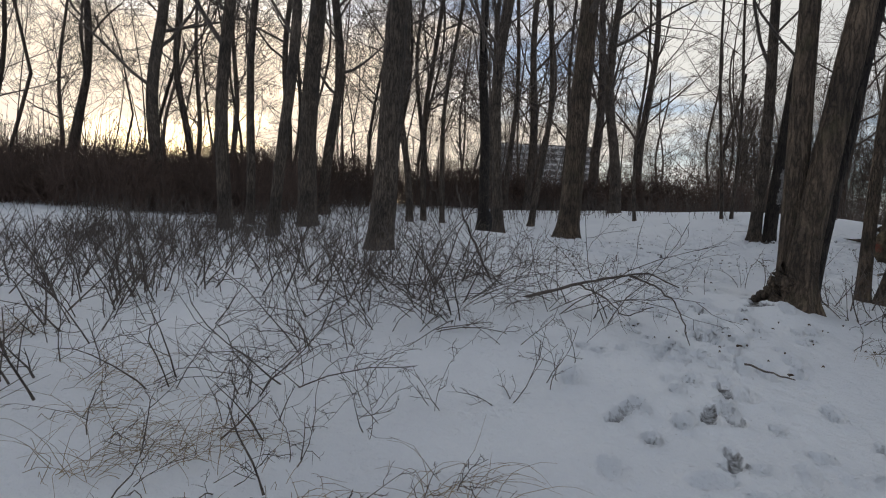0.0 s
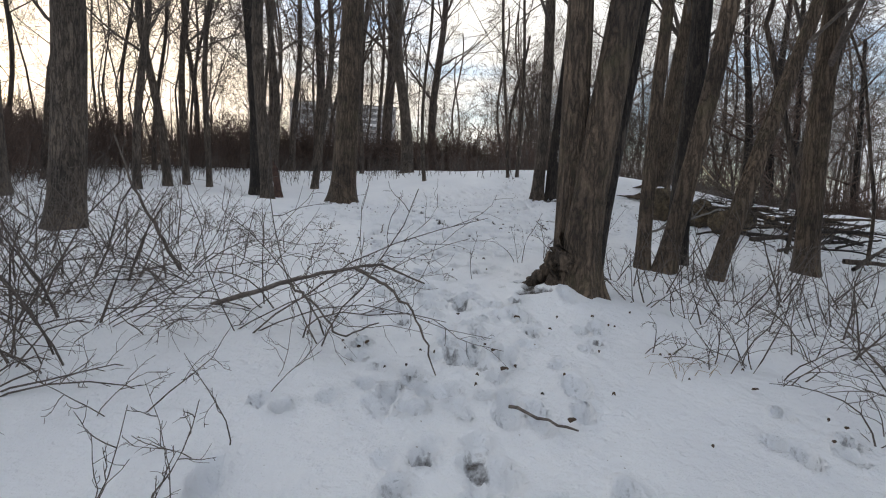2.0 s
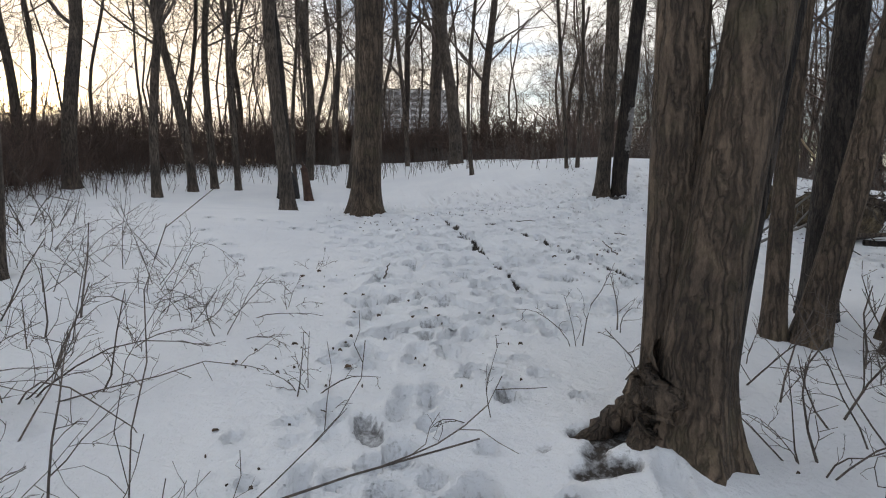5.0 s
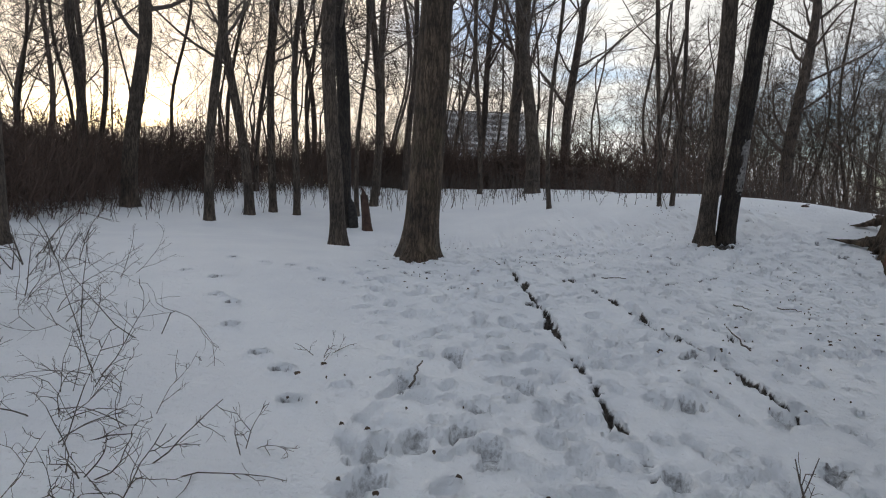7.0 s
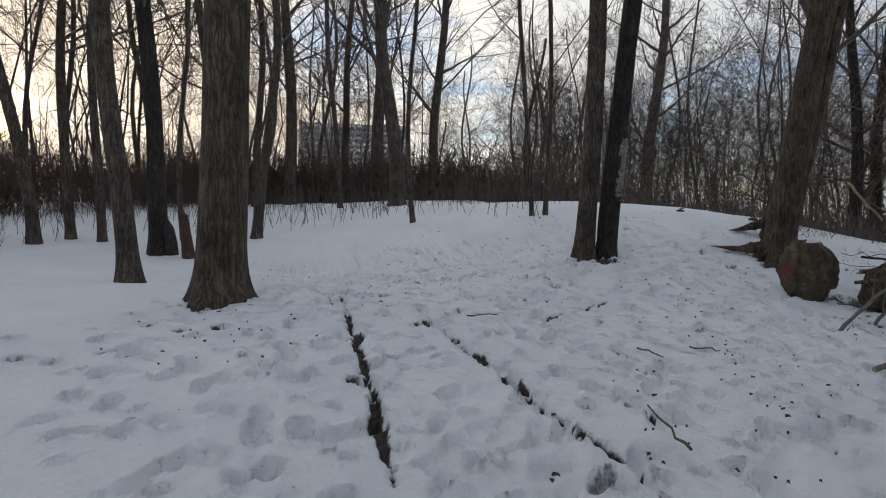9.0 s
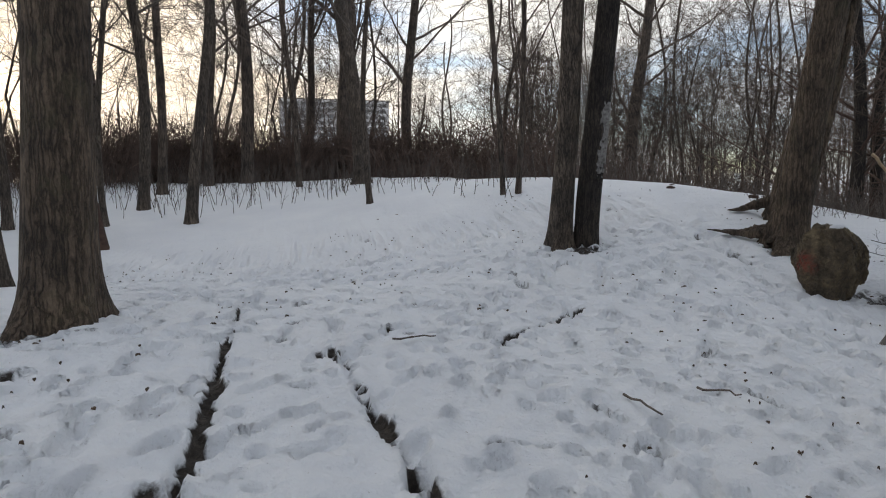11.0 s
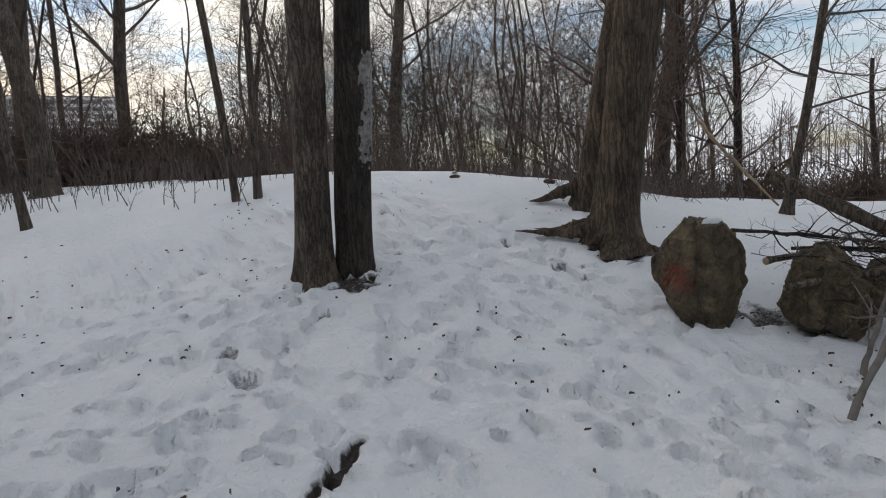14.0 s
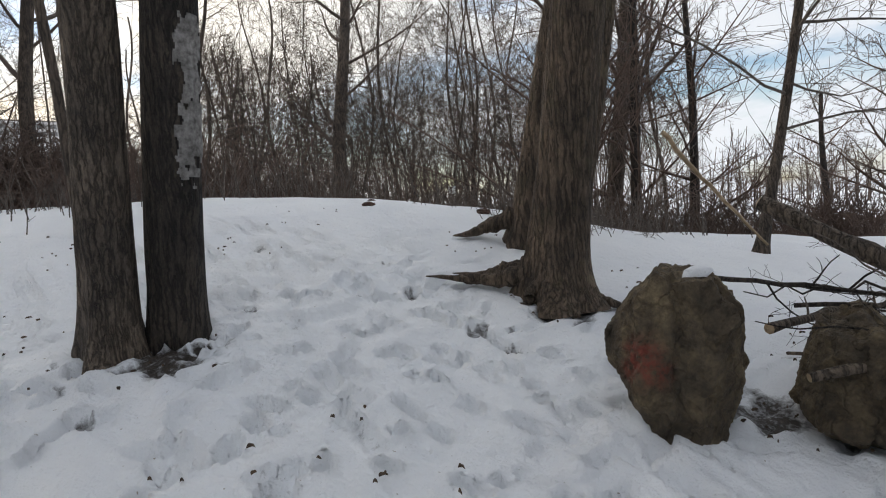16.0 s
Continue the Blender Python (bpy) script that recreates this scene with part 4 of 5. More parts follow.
def thickets():
    rng = np.random.default_rng(70)
    kinds = [clump(rng, 24, 2.5, 0.85, 0.008, 4, 1, k=2) for _ in range(5)]
    low = [clump(rng, 18, 2.3, 0.9, 0.013, 4, 1, k=2) for _ in range(4)]
    left, far = [], []
    while len(left) < 340:
        x = rng.uniform(-34, 2)
        y = np.interp(x, RIM_X, RIM_Y) + 0.4 + abs(rng.normal(0, 5))
        left.append((x, y))
    for _ in range(210):
        left.append((rng.uniform(-19, -7.5), rng.uniform(19, 25)))
    while len(far) < 640:
        x = rng.uniform(-3, 50) if len(far) % 3 else rng.uniform(-3, 30)
        y = np.interp(x, CREST_X, CREST_Y) + np.interp(x, (9, 14), (1.2, 3.2)) + abs(rng.normal(0, 4))
        far.append((x, y))
    for name, spots, shapes, label in (("thicket", left, kinds, "dense dark tangle of leafless brush in the wood"), ("thicket", far, low, "low dark leafless brush beyond the snowy clearing")):
        got = []
        for n, (x, y) in enumerate(spots):
            v, q = shapes[n % len(shapes)]
            a, s = rng.uniform(0, 6.28), rng.uniform(0.75, 1.25) * (0.8 if y < 24 and -18 < x < -6 else 1) * np.interp(x, (10, 15), (1, 0.72))
            w = np.stack([v[:, 0] * math.cos(a) - v[:, 1] * math.sin(a), v[:, 0] * math.sin(a) + v[:, 1] * math.cos(a), v[:, 2]], -1) * s
            got.append((w + np.array([x, y, gz(x, y)]), q))
        tagged(new(name, mesh_of(name, *joined(got), BRUSH)), label, "brush", "", "stuff")


thickets()


def saplings():
    """Thin upright sticks that stand in the snow before the wood."""
    rng = np.random.default_rng(71)
    base = []
    while len(base) < 1500:
        x = rng.uniform(-14, 18)
        y = min(np.interp(x, RIM_X, RIM_Y), np.interp(x, CREST_X, CREST_Y) + 0.5) - np.interp(x, [-14, -6, 0, 8, 12, 18], [7, 9, 11, 12, 3, 2]) * rng.random() ** 1.3
        base.append((x, y, gz(x, y) - 0.03))
    base = np.array(base)
    n = len(base)
    length = 0.35 + 0.75 * rng.random(n) ** 1.5
    d = np.stack([rng.normal(0, 0.2, n), rng.normal(0, 0.2, n), np.ones(n)], -1)
    pts = [base]
    for s in range(3):
        d = d + rng.normal(0, 0.08, d.shape)
        d /= np.linalg.norm(d, axis=-1, keepdims=True)
        pts.append(pts[-1] + d * (length / 3)[:, None])
    P = np.stack(pts, 1)
    R = np.repeat((0.007 + 0.004 * rng.random((n, 1))), 4, 1) * np.linspace(1, 0.5, 4)
    P2, R2, _ = children(P, R, length, 2, rng, 0.2, 0.9, (20, 50), 0.5, 3, 0.06, 0.1, 0.7, 0.5, 0.004)
    tagged(new("sapling_field", mesh_of("sapling_field", *joined([tubes(P, R, 3), tubes(P2, R2, 3)]), TWIG)), "thin bare saplings sticking out of the snow", "saplings", "", "stuff")


saplings()

# ---- shrubs beside the trail ----


def shrub(x, y, tall, stems, seed, lean=(0, 0), spread=0.55, thick=0.006, sub=5, twig=3, wide=0.06, label="leafless arching shrub with fine brown twigs in snow", mat=None):
    rng = np.random.default_rng(500 + seed)
    ob = empty("shrub", x, y, gz(x, y))
    base = np.stack([rng.normal(0, wide, stems), rng.normal(0, wide, stems), np.full(stems, -0.06)], -1)
    d = np.stack([lean[0] + rng.normal(0, spread, stems), lean[1] + rng.normal(0, spread, stems), np.ones(stems)], -1)
    length = tall * (0.55 + 0.6 * rng.random(stems))
    pts = [base]
    bow = rng.normal(0, 0.1, (stems, 3)) - np.array([0, 0, 0.08])
    for s in range(6):
        d = d + bow + rng.normal(0, 0.13, d.shape)
        d /= np.linalg.norm(d, axis=-1, keepdims=True)
        pts.append(pts[-1] + d * (length / 6)[:, None])
    P = np.stack(pts, 1)
    R = thick * (0.6 + 0.6 * rng.random((stems, 1))) * np.linspace(1, 0.35, 7)[None]
    P2, R2, L2 = children(P, R, length, sub, rng, 0.25, 0.97, (25, 75), 0.42, 6, 0.02, 0.28, 0.6, 0.5, 0.0022)
    P3, R3, L3 = children(P2, R2, L2, twig, rng, 0.2, 0.95, (25, 75), 0.5, 4, 0.0, 0.3, 0.7, 0.5, 0.0015)
    for s in range(stems):
        mine = slice(s * sub, (s + 1) * sub)
        ours = slice(s * sub * twig, (s + 1) * sub * twig)
        part("stem", *joined([tubes(P[s : s + 1], R[s : s + 1], 5), tubes(P2[mine], R2[mine], 4), tubes(P3[ours], R3[ours], 3)]), mat or TWIG, ob)
    return tagged(ob, label, "shrub", "leafless shrubs beside the trail")


NEAR_SHRUBS = [(-0.59, 5.43), (-0.29, 5.30), (0.02, 7.31), (0.04, 5.83), (-0.27, 5.95), (-0.44, 6.41), (-0.69, 6.04), (0.96, 5.51), (0.52, 5.71), (-0.61, 5.05), (0.75, 6.15), (0.26, 6.76), (-0.21, 7.08), (-1.04, 8.88), (-1.61, 5.31), (-1.24, 6.84), (-0.54, 5.17), (-0.92, 5.00), (-1.23, 3.85), (-1.47, 3.73), (-1.30, 4.43), (-1.09, 4.59), (-2.06, 3.65)]
for n, (x, y) in enumerate(NEAR_SHRUBS):
    shrub(x, y, 0.95 + 0.3 * (n % 3), 4 + n % 3, n, ((n % 5 - 2) * 0.4, -0.2), 0.95, 0.0055, 6, 3)
for n, (x, y, tall) in enumerate([(3.66, 6.38, 0.8), (3.91, 6.07, 0.9), (3.52, 5.19, 0.55), (3.68, 5.21, 0.85), (3.18, 5.34, 0.35), (3.67, 5.12, 0.8), (3.90, 4.96, 0.8), (3.78, 4.29, 0.6), (4.25, 4.49, 0.9), (4.36, 5.39, 1.0), (4.57, 5.97, 1.0), (3.32, 6.98, 0.6), (4.23, 6.62, 0.9), (4.86, 6.82, 0.9), (4.86, 4.88, 1.0), (5.41, 5.91, 1.0)]):
    shrub(x, y, tall, 4, 60 + n, (0.3, 0.1), 0.65, 0.0048, 4, 3)
for n, (x, y, tall) in enumerate([(-0.29, 10.84, 1.1), (-0.13, 9.92, 0.9), (-0.13, 9.66, 0.5), (0.42, 9.09, 0.45), (1.12, 8.98, 0.5), (0.79, 8.75, 0.6), (-1.13, 10.99, 1.0), (-1.60, 12.90, 0.7), (-2.28, 13.53, 0.7), (-0.81, 10.88, 0.9), (-1.44, 11.54, 0.9), (-2.05, 11.90, 0.9), (-1.12, 9.90, 1.0), (-1.94, 11.11, 1.1), (-2.79, 11.91, 1.1)]):
    shrub(x, y, tall, 3, 90 + n, (0.3, -0.1), 0.7, 0.0042, 4, 3)
for n, (x, y, tall) in enumerate([(0.55, 8.6, 0.6), (0.2, 8.9, 0.75), (0.8, 8.25, 0.55), (-0.05, 9.3, 0.8), (0.35, 8.15, 0.6)]):
    shrub(x, y, tall, 4, 160 + n, (0.4, -0.1), 0.7, 0.0045, 5, 3)
shrub(1.24, 10.35, 0.35, 7, 120, (0, 0), 0.7, 0.004, 2, 2, 0.015, "small bare seedling with forked twigs in snow")
shrub(1.47, 7.13, 0.42, 8, 121, (0, 0), 0.6, 0.004, 3, 2, 0.04, "small reddish bare shrub in snow")
shrub(3.19, 7.84, 0.6, 3, 122, (-0.1, 0), 0.4, 0.005, 3, 2)
shrub(3.54, 8.05, 0.55, 2, 123, (0, 0), 0.3, 0.006, 3, 1)
shrub(4.09, 8.10, 0.4, 3, 124, (0.3, 0), 0.5, 0.007, 2, 1)
shrub(2.34, 6.84, 0.5, 2, 125, (-0.5, 0), 0.3, 0.004, 3, 2)


def undergrowth():
    """The uncountable thin tangle between the single shrubs."""
    rng = np.random.default_rng(77)
    kinds = [clump(rng, 5, 0.9, 0.4, 0.0024, 4, 2, 0.6) for _ in range(6)]
    spots = []
    while len(spots) < 270:
        x, y = rng.uniform(-9, 0.9), rng.uniform(2.3, 15)
        if x > np.interp(y, [2, 4, 7, 9, 12, 15], [-1.2, -0.5, 0.1, -1.6, -2.6, -3.0]) or rng.random() > np.interp(y, [2, 4, 7, 15], [0.12, 0.3, 0.8, 0.8]):
            continue
        spots.append((x, y, rng.uniform(0.6, 1.15)))
    for _ in range(26):
        x, y = rng.uniform(3.7, 8), rng.uniform(4.2, 7.6)
        spots.append((x, y, rng.uniform(0.6, 1.1)))
    for _ in range(40):
        spots.append((rng.uniform(11.8, 15), rng.uniform(18.5, 21), rng.uniform(0.4, 0.7)))
    got = []
    for n, (x, y, s) in enumerate(spots):
        v, q = kinds[n % 6]
        a = rng.uniform(0, 6.28)
        w = np.stack([v[:, 0] * math.cos(a) - v[:, 1] * math.sin(a), v[:, 0] * math.sin(a) + v[:, 1] * math.cos(a), v[:, 2]], -1) * s
        got.append((w + np.array([x, y, gz(x, y)]), q))
    tagged(new("undergrowth", mesh_of("undergrowth", *joined(got), TWIG)), "tangle of thin bare twigs standing in snow", "undergrowth", "", "stuff")


undergrowth()
for n, (x, y, tall) in enumerate([(0.17, 3.75, 0.6), (0.6, 4.4, 0.6), (0.45, 4.05, 0.5), (0.75, 4.9, 0.6), (0.2, 4.8, 0.7), (-0.05, 2.75, 0.35), (-0.9, 2.9, 0.6), (-1.25, 2.75, 0.5), (-1.5, 3.3, 0.8), (-0.6, 3.3, 0.7), (-0.35, 2.6, 0.45), (-1.75, 2.6, 0.7), (-0.8, 3.9, 0.8), (-0.3, 3.6, 0.6), (-2.1, 3.1, 0.9), (-0.55, 2.45, 0.4)]):
    shrub(x, y, tall, 3, 140 + n, (0.5, -0.3), 0.8, 0.004, 4, 3)


def straw_tuft(x, y, tall, blades, seed):
    rng = np.random.default_rng(seed)
    base = np.stack([rng.normal(0, 0.15, blades), rng.normal(0, 0.12, blades), np.full(blades, -0.03)], -1)
    d = np.stack([0.5 + rng.normal(0, 0.7, blades), rng.normal(0, 0.8, blades), np.ones(blades)], -1)
    pts = [base]
    length = tall * (0.5 + 0.7 * rng.random(blades))
    for s in range(5):
        d = d - np.array([0, 0, 0.26]) + rng.normal(0, 0.12, d.shape)
        d /= np.linalg.norm(d, axis=-1, keepdims=True)
        nxt = pts[-1] + d * (length / 5)[:, None]
        nxt[:, 2] = np.maximum(nxt[:, 2], 0.01)
        pts.append(nxt)
    P = np.stack(pts, 1)
    ob = new("grass_tuft", mesh_of("grass_tuft", *tubes(P, np.full(P.shape[:2], 0.0017) * np.linspace(1.2, 0.4, 6)[None], 3), STRAW))
    ob.matrix_basis = pose(x, y, gz(x, y))
    tagged(ob, "tuft of dry straw-coloured grass flattened on snow", "grass", "dry grass tufts", "stuff")


for n, (x, y, tall) in enumerate([(-1.81, 3.15, 0.45), (-1.60, 2.90, 0.4), (-3.97, 4.71, 0.6), (-4.23, 4.38, 0.6), (-2.05, 3.63, 0.25), (-3.69, 3.92, 0.5), (-0.14, 2.80, 0.4), (3.27, 5.10, 0.2), (-1.35, 3.05, 0.4), (-1.95, 2.75, 0.5), (-1.1, 2.5, 0.3), (-2.3, 3.3, 0.5), (-2.6, 3.9, 0.6), (-0.75, 2.65, 0.28)]):
    straw_tuft(x, y, tall, 42 if tall > 0.3 else 22, 900 + n)


def stick(name, run, r0, r1, mat, label, category, ends=None, shoots=0, seed=0, sides=8, into=None, soft=0.006):
    """A branch along a run of places, bent a little between them, with broken ends and side shoots."""
    rng = np.random.default_rng(seed)
    P = np.array(run, float)
    P[:, 2] += rise(P[:, 0], P[:, 1])
    t = np.r_[0, np.cumsum(np.linalg.norm(np.diff(P, axis=0), axis=1))]
    L = t[-1]
    s = np.linspace(0, 1, max(8, 4 * len(P)))
    P = np.stack([np.interp(s * L, t, P[:, c]) for c in range(3)], -1)
    P[1:-1] = 0.5 * P[1:-1] + 0.25 * (P[:-2] + P[2:]) + rng.normal(0, soft, P[1:-1].shape)
    R = (r0 + (r1 - r0) * s) * (1 + 0.08 * rng.normal(size=len(s)))
    if into is None:
        into = empty(name, *P[0])
        tagged(into, label, category)
        org = P[0].copy()
    else:
        org = np.array(into.location)
    v, q = tubes(P[None] - org, R[None], sides)
    part("limb", v, q, mat, into)
    for end, ring in ((0, R[0]), (-1, R[-1])):
        if ends is not None and ring > 0.012:
            a = np.arange(sides) / sides * 6.283
            w = P[end] - P[1 if end == 0 else -2]
            w /= np.linalg.norm(w)
            u = np.cross(w, (0, 0, 1.0))
            u /= np.linalg.norm(u) + 1e-9
            c = np.cross(w, u)
            disc = P[end] + (u[None] * np.cos(a)[:, None] + c[None] * np.sin(a)[:, None]) * ring * 0.98 + w * 0.002
            vv = np.r_[disc, [P[end] + w * ring * 0.4]] - org
            part("broken_end", vv, np.zeros((0, 4)), ends, into, "pale broken end", False, [(k, (k + 1) % sides, sides) for k in range(sides)])
    if shoots:
        P2, R2, L2 = children(P[None] - org, R[None], np.array([L]), shoots, rng, 0.15, 0.98, (25, 70), 0.32, 5, 0.03, 0.16, 0.5, 0.4, 0.002)
        P3, R3, _ = children(P2, R2, L2, 3, rng, 0.2, 0.95, (25, 70), 0.5, 4, 0.02, 0.16, 0.6, 0.5, 0.0016)
        tagged(part("twig_spray", *joined([tubes(P2, R2, 4), tubes(P3, R3, 3)]), mat, into), kind="stuff")
    return into


fallen = stick("fallen_branch", [(0.31, 6.23, 0.18), (0.66, 6.04, 0.34), (1.01, 5.85, 0.49), (1.38, 5.47, 0.64), (1.5, 5.46, 0.6), (1.66, 5.43, 0.53)], 0.02, 0.005, TWIG, "long bare fallen branch arching over the snow", "branch", None, 0, 1, 7, None, 0.006)
stick("", [(1.25, 5.6, 0.59), (1.4, 5.25, 0.56), (1.52, 5.05, 0.47), (1.6, 5.02, 0.3), (1.65, 5.0, 0.13)], 0.011, 0.004, TWIG, "", "", None, 0, 2, 6, fallen, 0.006)
stick("", [(0.85, 5.93, 0.42), (1.0, 5.5, 0.4), (1.16, 5.14, 0.29), (1.23, 5.05, 0.36), (1.33, 4.96, 0.43)], 0.01, 0.004, TWIG, "", "", None, 0, 3, 6, fallen, 0.006)
stick("fallen_branch", [(-0.01, 7.21, 0.18), (-0.2, 7.16, 0.55), (-0.39, 7.11, 0.95), (-0.5, 7.1, 1.3)], 0.018, 0.006, TWIG, "slanting bare branch rooted in snow", "branch", None, 5, 4)
for n, run in enumerate([[(1.93, 4.60, 0.02), (2.18, 4.35, 0.03)], [(1.93, 9.77, 0.02), (2.00, 10.06, 0.1)], [(6.19, 13.24, 0.02), (6.39, 13.07, 0.03)], [(4.79, 11.10, 0.02), (4.75, 11.48, 0.12)], [(4.37, 14.45, 0.03), (4.72, 14.48, 0.04)], [(5.62, 13.16, 0.02), (5.65, 12.79, 0.04)]]):
    stick("stick", [(x, y, float(flat_z(x, y)) + z) for x, y, z in run], 0.009, 0.005, TWIG, "short dark stick lying on the snow", "stick", None, 0, 20 + n, 6)

# ---- boulders and brush pile ----


def boulder(x, y, sx, sy, sz, turn, seed, label, red=None, snow=False, sink=0.06, cuts=()):
    """A broken block: flat faces where planes cut it (x, y, z and how far out), then ledges and pits."""
    ob = empty("boulder", x, y, gz(x, y))
    bm = bmesh.new()
    bmesh.ops.create_icosphere(bm, subdivisions=6 if cuts else 5, radius=1)
    rng = np.random.default_rng(seed)
    V = np.array([v.co[:] for v in bm.verts])
    faces = np.array([[v.index for v in f.verts] for f in bm.faces])
    bm.free()
    V /= np.linalg.norm(V, axis=1)[:, None]
    planes = [(a, b, c, d) for a, b, c, d in cuts]
    if not cuts:
        planes = [(*(np.array(p, float) + rng.normal(0, 0.13, 3)), 0.8) for p in ((1, 0, 0), (-1, 0, 0), (0, 1, 0), (0, -1, 0), (0, 0, 1), (0, 0, -1))]
    planes += [(*(rng.normal(size=3) * np.array([1, 1, 0.8])), rng.uniform(0.94, 1.08)) for _ in range(12)]
    radius = np.full(len(V), 9.0)
    for a, b, c, d in planes:
        p = np.array([a, b, c]) / math.sqrt(a * a + b * b + c * c)
        radius = np.minimum(radius, d / np.maximum(V @ p, 0.05))
    V = V * radius[:, None]
    V = V / np.abs(V).max(0)
    block = np.floor(V * np.array([1.9, 1.9, 2.3]) + 0.3 * (value_noise(V[:, 0] + V[:, 2], V[:, 1] - V[:, 2], 0.3, seed) - 0.5)[:, None])
    step = np.sin(block @ np.array([12.9, 78.2, 37.7]) + seed) * 43.7
    V *= 1 + 0.11 * ((step - np.floor(step)) - 0.5)[:, None]
    V *= 1 + 0.09 * (value_noise(V[:, 0] + V[:, 2] * 0.4, V[:, 1] + V[:, 2] * 1.2, 0.22, seed) - 0.5)[:, None] + 0.045 * (value_noise(V[:, 0] - V[:, 2], V[:, 1] + V[:, 2] * 0.8, 0.08, seed + 1) - 0.5)[:, None]
    V *= 1 + 0.035 * (value_noise(V[:, 0] * 1.3 + V[:, 1], V[:, 2] * 2.2 - V[:, 1], 0.04, seed + 2) - 0.5)[:, None]
    if not cuts:
        V[:, :2] *= (1 - 0.4 * smooth(0.0, -1.0, V[:, 2]))[:, None]
    c, s = math.cos(turn), math.sin(turn)
    V = V * np.array([sx, sy, sz])
    V = np.stack([V[:, 0] * c - V[:, 1] * s, V[:, 0] * s + V[:, 1] * c, V[:, 2] + sz - sink], -1)
    stone = part("stone", V, np.zeros((0, 4)), ROCK, ob, soft=False, tris=faces)
    if red:
        d = np.linalg.norm((V - np.array(red[:3])) / np.array([0.12, 0.12, 0.13]), axis=1)
        stone.data.attributes.new("red_paint", "FLOAT", "POINT").data.foreach_set("value", smooth(1.3, 0.5, d + 0.5 * (value_noise(V[:, 0], V[:, 2], 0.05, 4) - 0.5)).astype(np.float32))
    if snow:
        spot = np.hypot(V[:, 0] - snow[0], V[:, 1] - snow[1]) < 0.1
        snow = (snow[0], snow[1], V[spot, 2].max())
        k = np.arange(24)
        ring = [(0.0, 0.022), (0.5, 0.02), (0.85, 0.008), (1.0, -0.025)]
        a = k / 24 * 6.283
        wob = 1 + 0.2 * np.sin(3 * a + seed) + 0.12 * np.sin(5 * a)
        vv = np.concatenate([np.stack([snow[0] + 0.085 * f * wob * np.cos(a), snow[1] + 0.06 * f * wob * np.sin(a), snow[2] + h + 0 * a], -1) for f, h in ring])
        i = np.arange(3)[:, None] * 24 + k[None]
        i2 = np.arange(3)[:, None] * 24 + (k[None] + 1) % 24
        part("snow_cap", vv, np.stack([i, i2, i2 + 24, i + 24], -1).reshape(-1, 4), SNOW, ob, "small cap of white snow")
    return tagged(ob, label, "boulder")


boulder(9.64, 15.71, 0.345, 0.36, 0.47, -1.06, 5, "brown angular boulder with a red paint smear and snow cap", (-0.32, -0.04, 0.38), (-0.02, -0.15), 0.14, ((-1, -0.1, 0.05, 0.93), (1, 0, 0.1, 0.9), (0.1, 0, 1, 0.95), (-0.6, 0, 0.75, 0.86), (0.62, 0.1, 0.75, 0.95), (-0.74, 0, -0.68, 0.6), (0.92, 0, -0.38, 0.93), (0.1, 0, -1, 0.98), (0.1, -1, 0.1, 0.8), (0, 1, 0, 0.8), (-0.6, -0.8, 0.1, 0.92), (0.7, -0.7, -0.2, 0.9)))
boulder(10.42, 15.08, 0.35, 0.36, 0.39, -1.25, 9, "brown angular boulder half wrapped in dead branches", None, False, 0.12, ((-1, 0, 0.28, 0.8), (0.72, 0, 0.7, 0.72), (1, 0, 0, 0.92), (-0.5, 0, 0.86, 0.98), (-0.55, 0, -0.8, 0.86), (0.2, 0, -1, 0.96), (0.75, 0, -0.65, 0.95), (0, -1, 0.15, 0.8), (0, 1, 0, 0.8), (-0.7, -0.7, 0.2, 0.85), (0.7, -0.7, 0, 0.9)))
boulder(10.38, 13.95, 0.42, 0.4, 0.33, 0.2, 14, "dark brown boulder under the brush pile")
boulder(11.5, 14.9, 0.3, 0.35, 0.26, 2.0, 17, "dark brown boulder under the brush pile")


